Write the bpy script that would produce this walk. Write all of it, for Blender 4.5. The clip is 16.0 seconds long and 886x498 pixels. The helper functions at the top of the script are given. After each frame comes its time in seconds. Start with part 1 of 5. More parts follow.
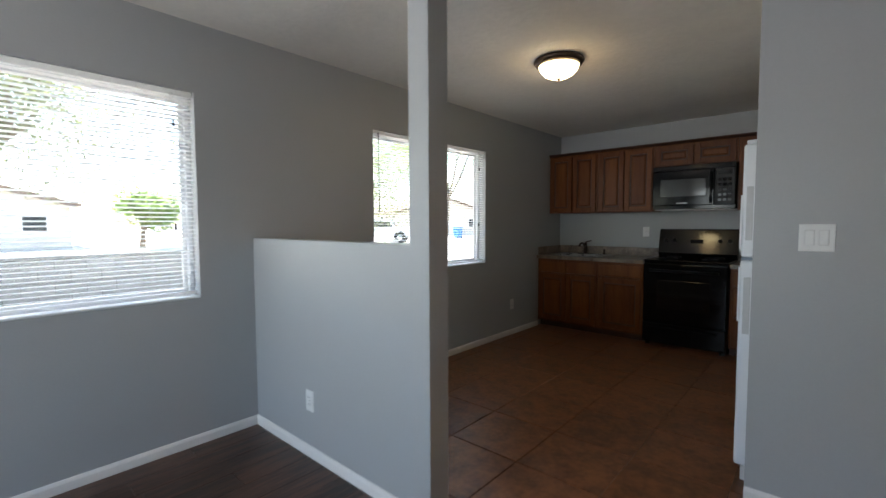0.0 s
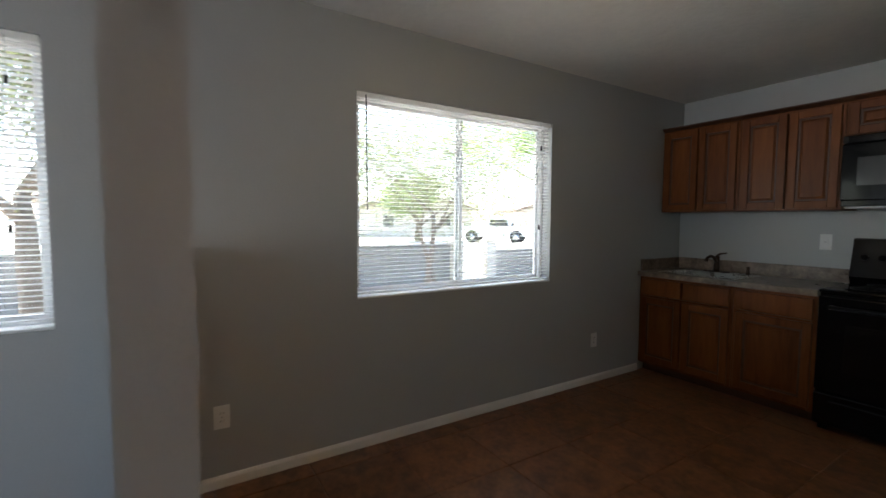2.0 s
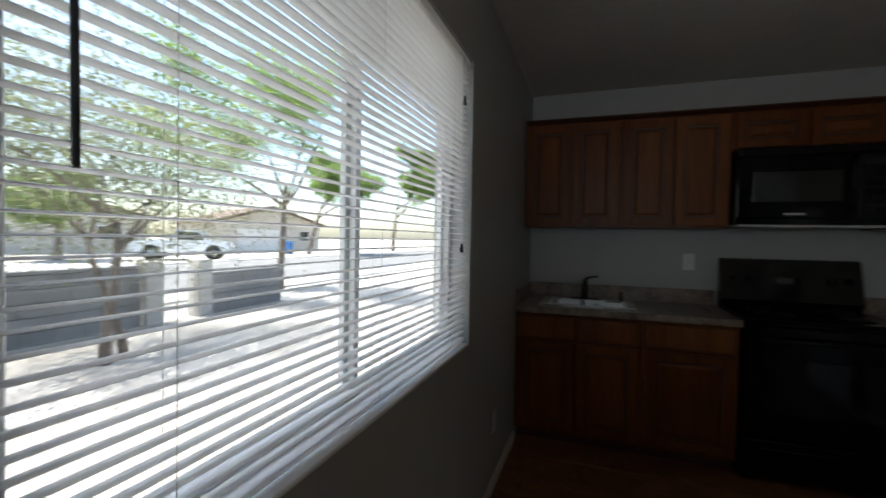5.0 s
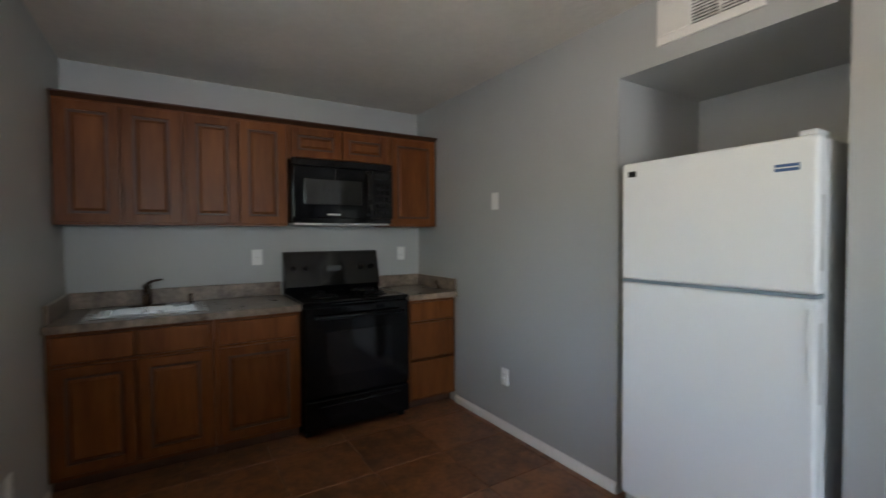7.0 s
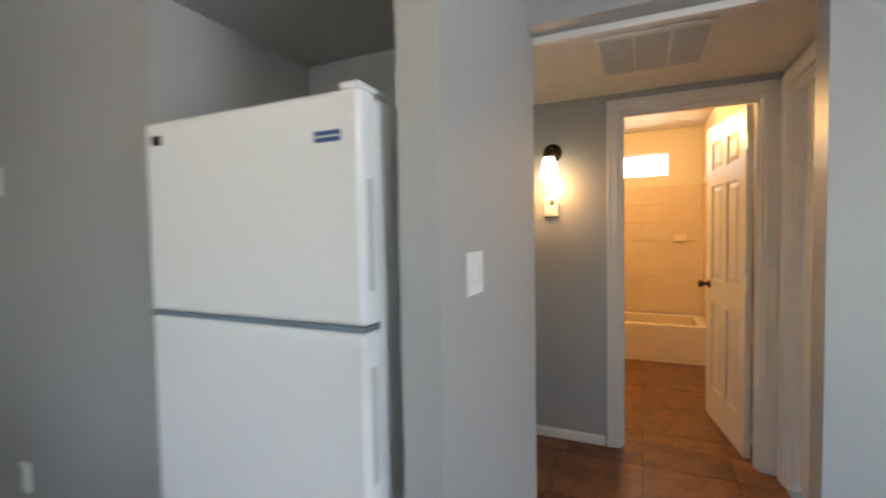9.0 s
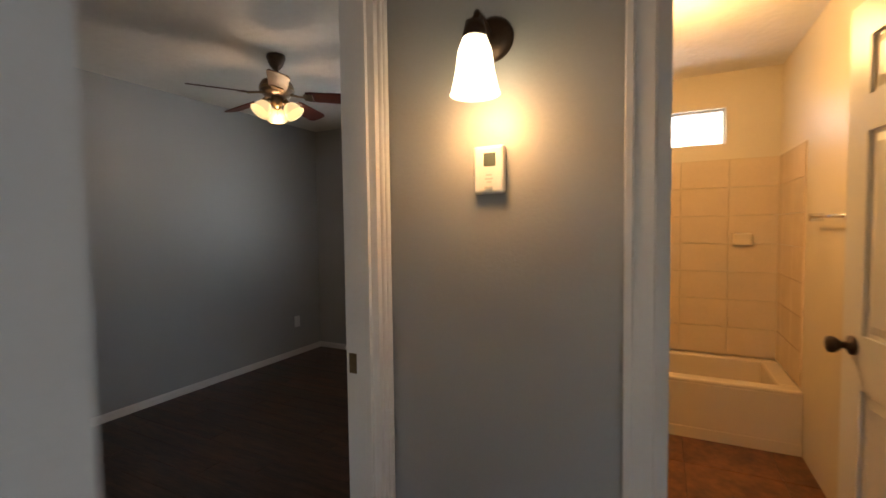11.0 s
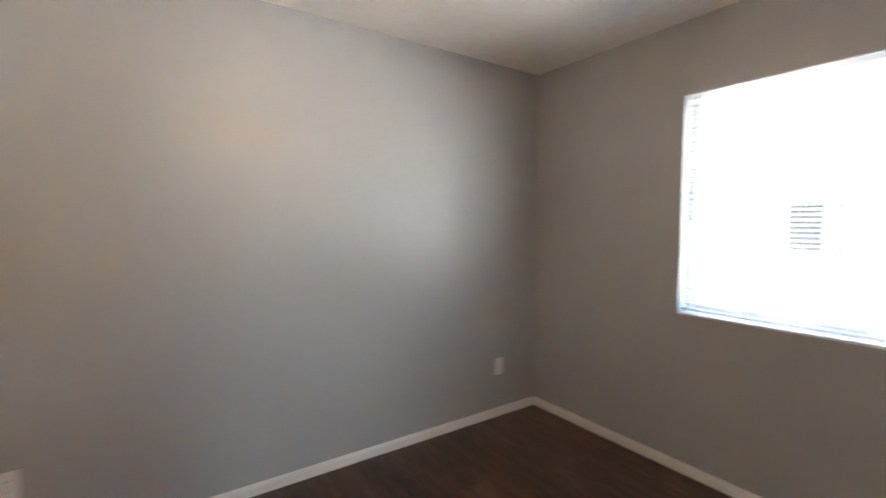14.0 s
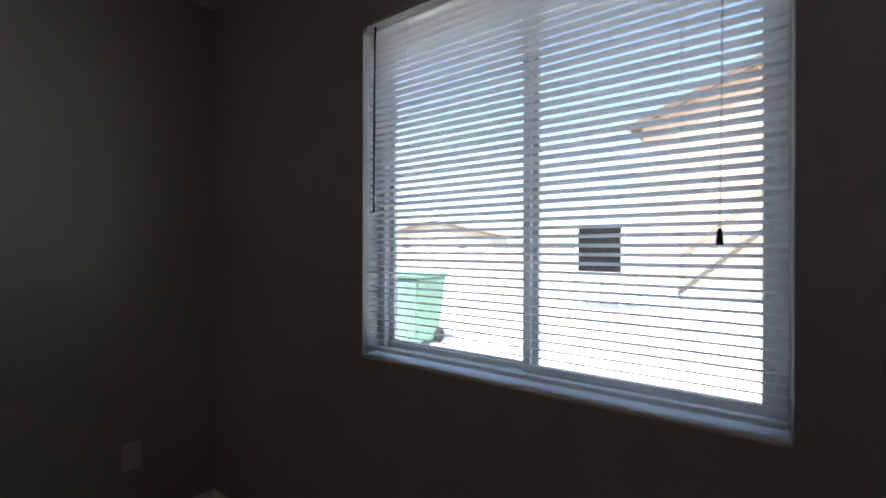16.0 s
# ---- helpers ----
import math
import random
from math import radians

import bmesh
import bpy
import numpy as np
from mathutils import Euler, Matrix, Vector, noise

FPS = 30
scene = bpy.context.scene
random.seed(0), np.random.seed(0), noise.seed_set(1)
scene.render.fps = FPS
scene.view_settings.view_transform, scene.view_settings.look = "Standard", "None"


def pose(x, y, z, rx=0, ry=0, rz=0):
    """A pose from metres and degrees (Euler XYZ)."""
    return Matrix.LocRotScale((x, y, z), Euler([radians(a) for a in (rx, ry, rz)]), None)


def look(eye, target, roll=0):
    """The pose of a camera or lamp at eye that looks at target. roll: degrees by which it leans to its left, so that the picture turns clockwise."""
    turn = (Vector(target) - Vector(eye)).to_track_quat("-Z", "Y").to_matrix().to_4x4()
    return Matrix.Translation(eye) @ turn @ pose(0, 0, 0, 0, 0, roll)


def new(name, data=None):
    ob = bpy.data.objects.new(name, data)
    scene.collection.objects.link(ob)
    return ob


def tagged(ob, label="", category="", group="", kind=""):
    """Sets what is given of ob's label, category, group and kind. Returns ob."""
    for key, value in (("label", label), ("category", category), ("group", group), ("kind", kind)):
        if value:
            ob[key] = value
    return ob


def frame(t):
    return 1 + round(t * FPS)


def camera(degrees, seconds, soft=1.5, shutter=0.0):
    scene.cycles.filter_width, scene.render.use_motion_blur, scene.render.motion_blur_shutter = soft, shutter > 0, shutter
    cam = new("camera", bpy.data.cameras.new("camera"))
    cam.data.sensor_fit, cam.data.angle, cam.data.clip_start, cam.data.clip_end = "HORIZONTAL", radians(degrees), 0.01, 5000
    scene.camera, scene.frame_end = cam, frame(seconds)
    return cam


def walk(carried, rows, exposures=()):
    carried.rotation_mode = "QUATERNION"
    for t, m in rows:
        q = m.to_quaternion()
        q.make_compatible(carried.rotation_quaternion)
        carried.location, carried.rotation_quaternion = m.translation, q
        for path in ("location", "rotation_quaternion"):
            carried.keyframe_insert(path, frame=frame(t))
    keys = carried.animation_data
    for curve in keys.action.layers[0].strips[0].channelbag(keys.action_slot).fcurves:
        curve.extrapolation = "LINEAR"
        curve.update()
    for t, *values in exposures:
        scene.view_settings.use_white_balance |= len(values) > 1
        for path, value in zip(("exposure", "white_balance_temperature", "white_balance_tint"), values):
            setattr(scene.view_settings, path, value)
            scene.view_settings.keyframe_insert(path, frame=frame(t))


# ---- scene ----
cam = camera(90.6, 16.0, shutter=0.5)
PATH = [
    (0, (2.729, -5.495, 1.307), (1.409, -3.997, 1.189), -0.2),
    (0.5, (2.74, -5.1, 1.32), (1.341, -3.676, 1.198), -0.1),
    (1, (2.705, -4.739, 1.323), (1.159, -3.477, 1.199), 0.1),
    (1.5, (2.549, -4.431, 1.315), (0.922, -3.273, 1.195), 0.2),
    (2, (2.335, -4.131, 1.33), (0.645, -3.067, 1.204), 0.4),
    (2.5, (2.031, -3.932, 1.352), (0.346, -2.862, 1.221), 0.7),
    (3, (1.698, -3.787, 1.345), (0.041, -2.673, 1.23), 0.6),
    (3.2, (1.565, -3.723, 1.343), (-0.054, -2.554, 1.231), 0.6),
    (5.3, (0.413, -3.45, 1.325), (0.04, -1.486, 1.269), 0.5),
    (5.5, (0.386, -3.444, 1.363), (0.224, -1.452, 1.297), 0.1),
    (6, (0.355, -3.436, 1.373), (0.704, -1.468, 1.303), -0.0),
    (6.5, (0.435, -3.48, 1.333), (1.139, -1.608, 1.279), 0.0),
    (7, (0.56, -3.512, 1.346), (1.612, -1.812, 1.287), -0.4),
    (7.5, (0.739, -3.513, 1.36), (1.982, -1.948, 1.304), -0.3),
    (8, (0.974, -3.529, 1.349), (2.397, -2.125, 1.293), -0.4),
    (8.5, (1.222, -3.515, 1.353), (2.882, -2.402, 1.292), -0.8),
    (9, (1.576, -3.493, 1.353), (3.400, -2.676, 1.274), -1.0),
    (9.2, (1.741, -3.504, 1.358), (3.598, -2.765, 1.282), -1.3),
    (11.3, (3.457, -3.328, 1.343), (5.196, -2.345, 1.236), -0.4),
    (11.5, (3.532, -3.252, 1.337), (5.175, -2.116, 1.23), -0.4),
    (12, (3.784, -2.99, 1.313), (5.059, -1.453, 1.217), 0.2),
    (12.5, (3.979, -2.695, 1.294), (5.015, -0.988, 1.196), 0.6),
    (13, (4.131, -2.427, 1.314), (5.113, -0.688, 1.209), 0.5),
    (13.5, (4.375, -2.205, 1.344), (5.229, -0.4, 1.239), 0.3),
    (14, (4.72, -2.186, 1.383), (5.849, -0.539, 1.261), 0.1),
    (14.5, (4.981, -2.084, 1.31), (6.593, -0.903, 1.237), 0.4),
    (15, (5.308, -2.074, 1.316), (7.037, -1.072, 1.25), 0.1),
    (15.5, (5.666, -2.078, 1.301), (7.4, -1.082, 1.258), 0.1),
    (16, (6.032, -2.108, 1.272), (7.643, -0.923, 1.267), 0.1),
]
EXPOSURES = [(0, 3.0), (2.0, 2.95), (3.2, 2.8), (5.3, 1.5), (6.0, 1.4), (6.5, 2.4), (7.0, 3.6), (7.5, 4.1), (8.0, 4.2), (9.2, 3.65), (11.3, 3.1), (12.0, 3.6), (12.5, 4.4), (12.9, 4.6), (14.0, 4.95), (14.5, 4.85), (15.0, 3.5), (15.5, 2.7), (16.0, 1.85)]
walk(cam, [(t, look(eye, target, roll)) for t, eye, target, roll in PATH], EXPOSURES)

scene.view_settings.exposure = 1.0

# ---- world, sun, sky ----
SUN_ELEV, SUN_AZ = 62.0, 252.0
world = bpy.data.worlds.new("sky")
scene.world = world
world.use_nodes = True
wn = world.node_tree.nodes
wn.clear()
w_out, w_bg, w_sky = wn.new("ShaderNodeOutputWorld"), wn.new("ShaderNodeBackground"), wn.new("ShaderNodeTexSky")
w_sky.sky_type, w_sky.sun_disc = "NISHITA", False
w_sky.dust_density = 1.7
w_sky.sun_elevation, w_sky.sun_rotation = radians(SUN_ELEV), radians(SUN_AZ)
w_bg.inputs["Strength"].default_value = 0.15
world.node_tree.links.new(w_sky.outputs[0], w_bg.inputs[0])
world.node_tree.links.new(w_bg.outputs[0], w_out.inputs[0])
sun = new("sun", bpy.data.lights.new("sun", "SUN"))
sun.data.energy, sun.data.angle, sun.data.color = 5.0, radians(0.5), (1.0, 0.97, 0.93)
_e, _a = radians(SUN_ELEV), radians(SUN_AZ)
sun.matrix_world = look((0, 0, 0), (-math.sin(_a) * math.cos(_e), -math.cos(_a) * math.cos(_e), -math.sin(_e)))


def bulb(name, loc, watts, color, radius):
    ob = new(name, bpy.data.lights.new(name, "POINT"))
    ob.data.energy, ob.data.color, ob.data.shadow_soft_size = watts, color, radius
    ob.location = loc
    return ob


# ---- materials ----
def material(name, color, rough=0.6, metal=0.0, vary=0.06, scale=6.0, grain=60.0, bump=0.0, bump_scale=120.0, rand=0.0,
             stretch=None, color2=None, split=(0.35, 0.7), emit=0.0, trans=0.0, spec=0.5, coat=0.0):
    m = bpy.data.materials.new(name)
    m.use_nodes = True
    nt = m.node_tree
    b = nt.nodes["Principled BSDF"]
    b.inputs["Roughness"].default_value = rough
    b.inputs["Metallic"].default_value = metal
    b.inputs["Specular IOR Level"].default_value = spec
    b.inputs["Coat Weight"].default_value = coat
    b.inputs["Coat Roughness"].default_value = 0.15
    if trans:
        b.inputs["Transmission Weight"].default_value = trans
    co = nt.nodes.new("ShaderNodeTexCoord")
    src = co.outputs["Object"]
    if stretch:
        mp = nt.nodes.new("ShaderNodeMapping")
        mp.inputs["Scale"].default_value = stretch
        nt.links.new(src, mp.inputs[0])
        src = mp.outputs[0]
    info = nt.nodes.new("ShaderNodeObjectInfo")
    if rand:
        add = nt.nodes.new("ShaderNodeVectorMath")
        add.operation = "MULTIPLY_ADD"
        cmb = nt.nodes.new("ShaderNodeCombineXYZ")
        for i in range(3):
            nt.links.new(info.outputs["Random"], cmb.inputs[i])
        nt.links.new(cmb.outputs[0], add.inputs[0])
        add.inputs[1].default_value = (37, 53, 71)
        nt.links.new(src, add.inputs[2])
        src = add.outputs[0]
    n1 = nt.nodes.new("ShaderNodeTexNoise")
    n1.inputs["Scale"].default_value, n1.inputs["Detail"].default_value = scale, 5
    n2 = nt.nodes.new("ShaderNodeTexNoise")
    n2.inputs["Scale"].default_value, n2.inputs["Detail"].default_value = grain, 4
    nt.links.new(src, n1.inputs[0])
    nt.links.new(src, n2.inputs[0])
    mixn = nt.nodes.new("ShaderNodeMath")
    mixn.operation = "MULTIPLY_ADD"
    mixn.inputs[1].default_value = 0.6
    half = nt.nodes.new("ShaderNodeMath")
    half.operation = "MULTIPLY"
    half.inputs[1].default_value = 0.4
    nt.links.new(n2.outputs[0], half.inputs[0])
    nt.links.new(n1.outputs[0], mixn.inputs[0])
    nt.links.new(half.outputs[0], mixn.inputs[2])
    fac = mixn.outputs[0]
    if rand:
        r = nt.nodes.new("ShaderNodeMath")
        r.operation = "MULTIPLY_ADD"
        r.inputs[1].default_value = rand
        nt.links.new(info.outputs["Random"], r.inputs[0])
        sh = nt.nodes.new("ShaderNodeMath")
        sh.operation = "SUBTRACT"
        sh.inputs[1].default_value = rand / 2
        nt.links.new(fac, sh.inputs[0])
        nt.links.new(sh.outputs[0], r.inputs[2])
        fac = r.outputs[0]
    ramp = nt.nodes.new("ShaderNodeValToRGB")
    lo, hi = ramp.color_ramp.elements
    lo.position, hi.position = split
    c2 = color2 or tuple(min(1, c * (1 + vary)) for c in color)
    c1 = color if color2 else tuple(c * (1 - vary) for c in color)
    lo.color, hi.color = (*c1, 1), (*c2, 1)
    nt.links.new(fac, ramp.inputs[0])
    nt.links.new(ramp.outputs[0], b.inputs["Base Color"])
    if emit:
        nt.links.new(ramp.outputs[0], b.inputs["Emission Color"])
        b.inputs["Emission Strength"].default_value = emit
    rr = nt.nodes.new("ShaderNodeMapRange")
    rr.inputs["To Min"].default_value, rr.inputs["To Max"].default_value = max(0.02, rough - 0.08), min(1, rough + 0.08)
    nt.links.new(n1.outputs[0], rr.inputs[0])
    nt.links.new(rr.outputs[0], b.inputs["Roughness"])
    if bump:
        nb = nt.nodes.new("ShaderNodeTexNoise")
        nb.inputs["Scale"].default_value, nb.inputs["Detail"].default_value = bump_scale, 4
        nt.links.new(src, nb.inputs[0])
        bp = nt.nodes.new("ShaderNodeBump")
        bp.inputs["Strength"].default_value, bp.inputs["Distance"].default_value = min(1, bump), 0.004
        nt.links.new(nb.outputs[0], bp.inputs["Height"])
        nt.links.new(bp.outputs[0], b.inputs["Normal"])
    return m


PAINT = material("grey_wall_paint", (0.385, 0.392, 0.392), 0.42, vary=0.025, scale=1.6, grain=90, bump=0.22, bump_scale=85)
CEIL = material("ceiling_texture_paint", (0.72, 0.68, 0.62), 0.75, vary=0.06, scale=2.6, grain=24, bump=1.0, bump_scale=26)
TRIM = material("white_trim_paint", (0.74, 0.72, 0.69), 0.38, vary=0.03, scale=5, grain=80, bump=0.06)
DOORPAINT = material("white_door_paint", (0.74, 0.72, 0.68), 0.32, vary=0.03, scale=4, grain=60, bump=0.12, bump_scale=60)
WHITE = material("white_enamel", (0.78, 0.79, 0.80), 0.36, vary=0.004, scale=30, grain=200, bump=0.10, bump_scale=260)
PLASTIC = material("white_plastic", (0.76, 0.76, 0.74), 0.35, vary=0.02, scale=20, grain=90)
SLAT = material("blind_slat_white", (0.88, 0.88, 0.87), 0.38, vary=0.02, scale=3, grain=50)
ALU = material("window_frame_aluminium", (0.74, 0.75, 0.76), 0.4, metal=0.0, vary=0.05, scale=12, grain=90)
TILE = material("brown_floor_tile", (0.085, 0.034, 0.016), 0.34, scale=9.0, grain=34, color2=(0.235, 0.098, 0.044), rand=0.10, bump=0.2, bump_scale=30, split=(0.36, 0.64))
GROUT = material("dark_grout", (0.070, 0.038, 0.024), 0.85, vary=0.2, scale=20, bump=0.3)
PLANK = material("dark_walnut_plank", (0.018, 0.0095, 0.006), 0.33, scale=2.6, grain=10, stretch=(1.0, 9.0, 1.0), color2=(0.105, 0.047, 0.029), rand=0.12, bump=0.12, bump_scale=18, split=(0.38, 0.64))
PLANKBASE = material("plank_joint", (0.010, 0.006, 0.005), 0.7, vary=0.2)
CABWOOD = material("maple_cabinet_brown", (0.082, 0.024, 0.0065), 0.36, scale=1.6, grain=7, stretch=(7.0, 7.0, 0.9), color2=(0.195, 0.063, 0.016), rand=0.12, bump=0.05, bump_scale=14, split=(0.28, 0.75), spec=0.18)
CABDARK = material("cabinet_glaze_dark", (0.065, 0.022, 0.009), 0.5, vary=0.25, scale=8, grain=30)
COUNTER = material("brown_stone_laminate", (0.09, 0.062, 0.045), 0.3, scale=9, grain=38, color2=(0.27, 0.205, 0.155), split=(0.36, 0.64))
BLACK = material("black_enamel", (0.0035, 0.0035, 0.004), 0.10, vary=0.15, scale=6, grain=90, spec=0.2)
BGUARD = material("glossy_black_panel", (0.004, 0.004, 0.0045), 0.10, vary=0.1, scale=6, spec=0.5)
BLACKSOFT = material("black_plastic", (0.006, 0.006, 0.0065), 0.35, vary=0.2, scale=10, grain=90, spec=0.2)
WAND = material("smoky_wand_plastic", (0.07, 0.07, 0.075), 0.25, vary=0.1, scale=30)
BGLASS = material("black_glass", (0.004, 0.004, 0.0045), 0.06, vary=0.1, scale=3, spec=0.4)
MWGLASS = material("microwave_window", (0.022, 0.022, 0.021), 0.08, vary=0.1, scale=3, spec=0.7)
STEEL = material("brushed_steel", (0.55, 0.55, 0.54), 0.28, metal=1.0, vary=0.08, scale=14, grain=200, stretch=(1, 12, 1))
CHROME = material("chrome", (0.75, 0.75, 0.76), 0.12, metal=1.0, vary=0.03)
BRONZE = material("aged_bronze", (0.075, 0.050, 0.036), 0.38, metal=0.85, vary=0.25, scale=20, grain=90)
BRASS = material("antique_brass", (0.24, 0.17, 0.10), 0.32, metal=1.0, vary=0.2, scale=15)
CHERRY = material("cherry_fan_blade", (0.055, 0.014, 0.009), 0.45, scale=2, grain=10, stretch=(1, 8, 1), color2=(0.12, 0.030, 0.017), spec=0.25)
PEWTER = material("brushed_pewter_bronze", (0.17, 0.12, 0.085), 0.34, metal=0.9, vary=0.2, scale=20, grain=90)
SHADE = material("lit_frosted_glass", (0.85, 0.60, 0.30), 0.4, vary=0.03, scale=6, emit=0.12)
SHADE_HALL = material("lit_frosted_sconce_glass", (1.0, 0.80, 0.48), 0.4, vary=0.03, scale=6, emit=0.6)
SHADE_DOME = material("lit_alabaster_dome_glass", (1.0, 0.78, 0.42), 0.4, vary=0.06, scale=9, emit=1.2)
TUBW = material("cream_tub_enamel", (0.72, 0.60, 0.44), 0.18, vary=0.02, scale=3)
BATHTILE = material("cream_wall_tile", (0.66, 0.52, 0.35), 0.22, vary=0.05, scale=6, rand=0.06)
BATHGROUT = material("cream_grout", (0.52, 0.42, 0.30), 0.8, vary=0.08, scale=20)
BATHPAINT = material("cream_bath_paint", (0.66, 0.57, 0.42), 0.4, vary=0.03, scale=2, bump=0.2, bump_scale=85)
DARK = material("dark_void", (0.015, 0.015, 0.015), 0.8, vary=0.2)
GRILLE = material("grey_grille_paint", (0.55, 0.55, 0.54), 0.5, vary=0.05, scale=10)
SEAM = material("grey_blue_seam", (0.20, 0.25, 0.30), 0.35, vary=0.1)
BLUE = material("blue_badge", (0.03, 0.09, 0.25), 0.35, vary=0.1)
LCD = material("grey_green_display", (0.10, 0.12, 0.10), 0.2, vary=0.1)
CORD = material("white_cord", (0.6, 0.6, 0.58), 0.7, vary=0.1, scale=90)
GRAVEL = material("tan_gravel", (0.27, 0.24, 0.21), 0.95, scale=1.2, grain=26, color2=(0.47, 0.44, 0.40), bump=0.9, bump_scale=30, split=(0.35, 0.65))
ASPHALT = material("grey_asphalt", (0.17, 0.165, 0.16), 0.9, vary=0.18, scale=0.8, grain=40, bump=0.5, bump_scale=60)
# colour lifted above CONCRETE: adds sunlit glare and bounce onto the blind slats
YARD = material("brightened_yard_concrete", (0.68, 0.66, 0.63), 0.85, vary=0.10, scale=0.9, grain=20, bump=0.4, bump_scale=40)
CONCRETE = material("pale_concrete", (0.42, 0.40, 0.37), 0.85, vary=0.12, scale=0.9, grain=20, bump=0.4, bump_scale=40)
BLOCK = material("grey_concrete_block", (0.21, 0.205, 0.20), 0.9, vary=0.18, scale=3, grain=30, bump=0.7, bump_scale=30, rand=0.2)
MORTAR = material("grey_mortar", (0.16, 0.155, 0.15), 0.95, vary=0.15, scale=20, bump=0.5)
BARK = material("grey_brown_bark", (0.10, 0.075, 0.055), 0.9, scale=6, grain=20, stretch=(5, 5, 1), color2=(0.22, 0.175, 0.135), bump=1.0, bump_scale=18)
LEAF = material("mesquite_leaf", (0.16, 0.165, 0.11), 0.6, vary=0.35, scale=2.0, grain=9)
LEAFB = material("bright_green_leaf", (0.10, 0.17, 0.035), 0.55, vary=0.35, scale=1.4, grain=9)
STUCCO = material("peach_stucco", (0.58, 0.41, 0.31), 0.9, vary=0.06, scale=1.0, grain=40, bump=0.6, bump_scale=40)
STUCCOW = material("pale_stucco", (0.58, 0.52, 0.45), 0.9, vary=0.06, scale=1.0, grain=40, bump=0.6, bump_scale=40)
ROOF = material("brown_shingle", (0.16, 0.11, 0.085), 0.9, vary=0.25, scale=3, grain=18, bump=0.5, rand=0.1)
ROOFTRIM = material("brown_fascia", (0.13, 0.085, 0.06), 0.7, vary=0.15, scale=4)
STAIRMETAL = material("weathered_dark_stair_steel", (0.11, 0.095, 0.085), 0.6, metal=0.3, vary=0.2, scale=6, grain=40)
CARWHITE = material("white_car_paint", (0.75, 0.76, 0.77), 0.2, vary=0.02, scale=1, coat=0.5)
CARGLASS = material("dark_car_glass", (0.02, 0.025, 0.03), 0.05, vary=0.1)
RUBBER = material("tyre_rubber", (0.02, 0.02, 0.02), 0.8, vary=0.2)
BINBLUE = material("blue_bin_plastic", (0.03, 0.16, 0.42), 0.45, vary=0.1)
BINGREEN = material("green_bin_plastic", (0.16, 0.30, 0.22), 0.5, vary=0.1)
CARRED = material("red_car_paint", (0.35, 0.03, 0.03), 0.25, vary=0.05)



def see_through(m, share, color):
    """Let a thin sheet pass part of the light that falls on its far side."""
    nt = m.node_tree
    b = nt.nodes["Principled BSDF"]
    out = nt.nodes["Material Output"]
    tr, mix = nt.nodes.new("ShaderNodeBsdfTranslucent"), nt.nodes.new("ShaderNodeMixShader")
    tr.inputs[0].default_value = (*color, 1)
    mix.inputs[0].default_value = share
    nt.links.new(b.outputs[0], mix.inputs[1])
    nt.links.new(tr.outputs[0], mix.inputs[2])
    nt.links.new(mix.outputs[0], out.inputs[0])


see_through(SLAT, 0.5, (0.88, 0.88, 0.88))
see_through(LEAF, 0.35, (0.22, 0.25, 0.10))
see_through(LEAFB, 0.5, (0.24, 0.34, 0.09))

GLASS = bpy.data.materials.new("window_glass")
GLASS.use_nodes = True
_g = GLASS.node_tree
_g.nodes.clear()
_o, _mx, _t, _gl = (_g.nodes.new(k) for k in ("ShaderNodeOutputMaterial", "ShaderNodeMixShader", "ShaderNodeBsdfTransparent", "ShaderNodeBsdfGlossy"))
_mx.inputs[0].default_value = 0.05
_gl.inputs["Roughness"].default_value = 0.02
_t.inputs[0].default_value = (0.94, 0.96, 0.95, 1)
_g.links.new(_t.outputs[0], _mx.inputs[1])
_g.links.new(_gl.outputs[0], _mx.inputs[2])
_g.links.new(_mx.outputs[0], _o.inputs[0])


# ---- mesh helpers ----
def box(bm, x0, x1, y0, y1, z0, z1, bevel=0.0, seg=2):
    r = bmesh.ops.create_cube(bm, size=1.0)
    vs = r["verts"]
    bmesh.ops.transform(bm, verts=vs, matrix=Matrix.Translation(((x0 + x1) / 2, (y0 + y1) / 2, (z0 + z1) / 2)) @ Matrix.Diagonal((abs(x1 - x0), abs(y1 - y0), abs(z1 - z0), 1)))
    if bevel:
        es = list({e for v in vs for e in v.link_edges})
        bmesh.ops.bevel(bm, geom=es, offset=bevel, segments=seg, affect="EDGES", profile=0.5)
    return bm


def B(*a, bevel=0.0, seg=2):
    return box(bmesh.new(), *a, bevel=bevel, seg=seg)


def lathe(bm, profile, m=None, n=32):
    """Turn a profile of (radius, height) about z."""
    m = m or Matrix()
    rings = []
    for r, z in profile:
        rings.append([bm.verts.new(m @ Vector((r * math.cos(2 * math.pi * i / n), r * math.sin(2 * math.pi * i / n), z))) for i in range(n)])
    for a, b in zip(rings, rings[1:]):
        for i in range(n):
            f = bm.faces.new((a[i], a[(i + 1) % n], b[(i + 1) % n], b[i]))
            f.smooth = True
    for ring, rad in ((rings[0], profile[0][0]), (rings[-1], profile[-1][0])):
        if rad > 1e-4:
            bm.faces.new(ring)
    bmesh.ops.remove_doubles(bm, verts=[v for ring in rings for v in ring], dist=1e-5)
    bmesh.ops.recalc_face_normals(bm, faces=bm.faces)
    return bm


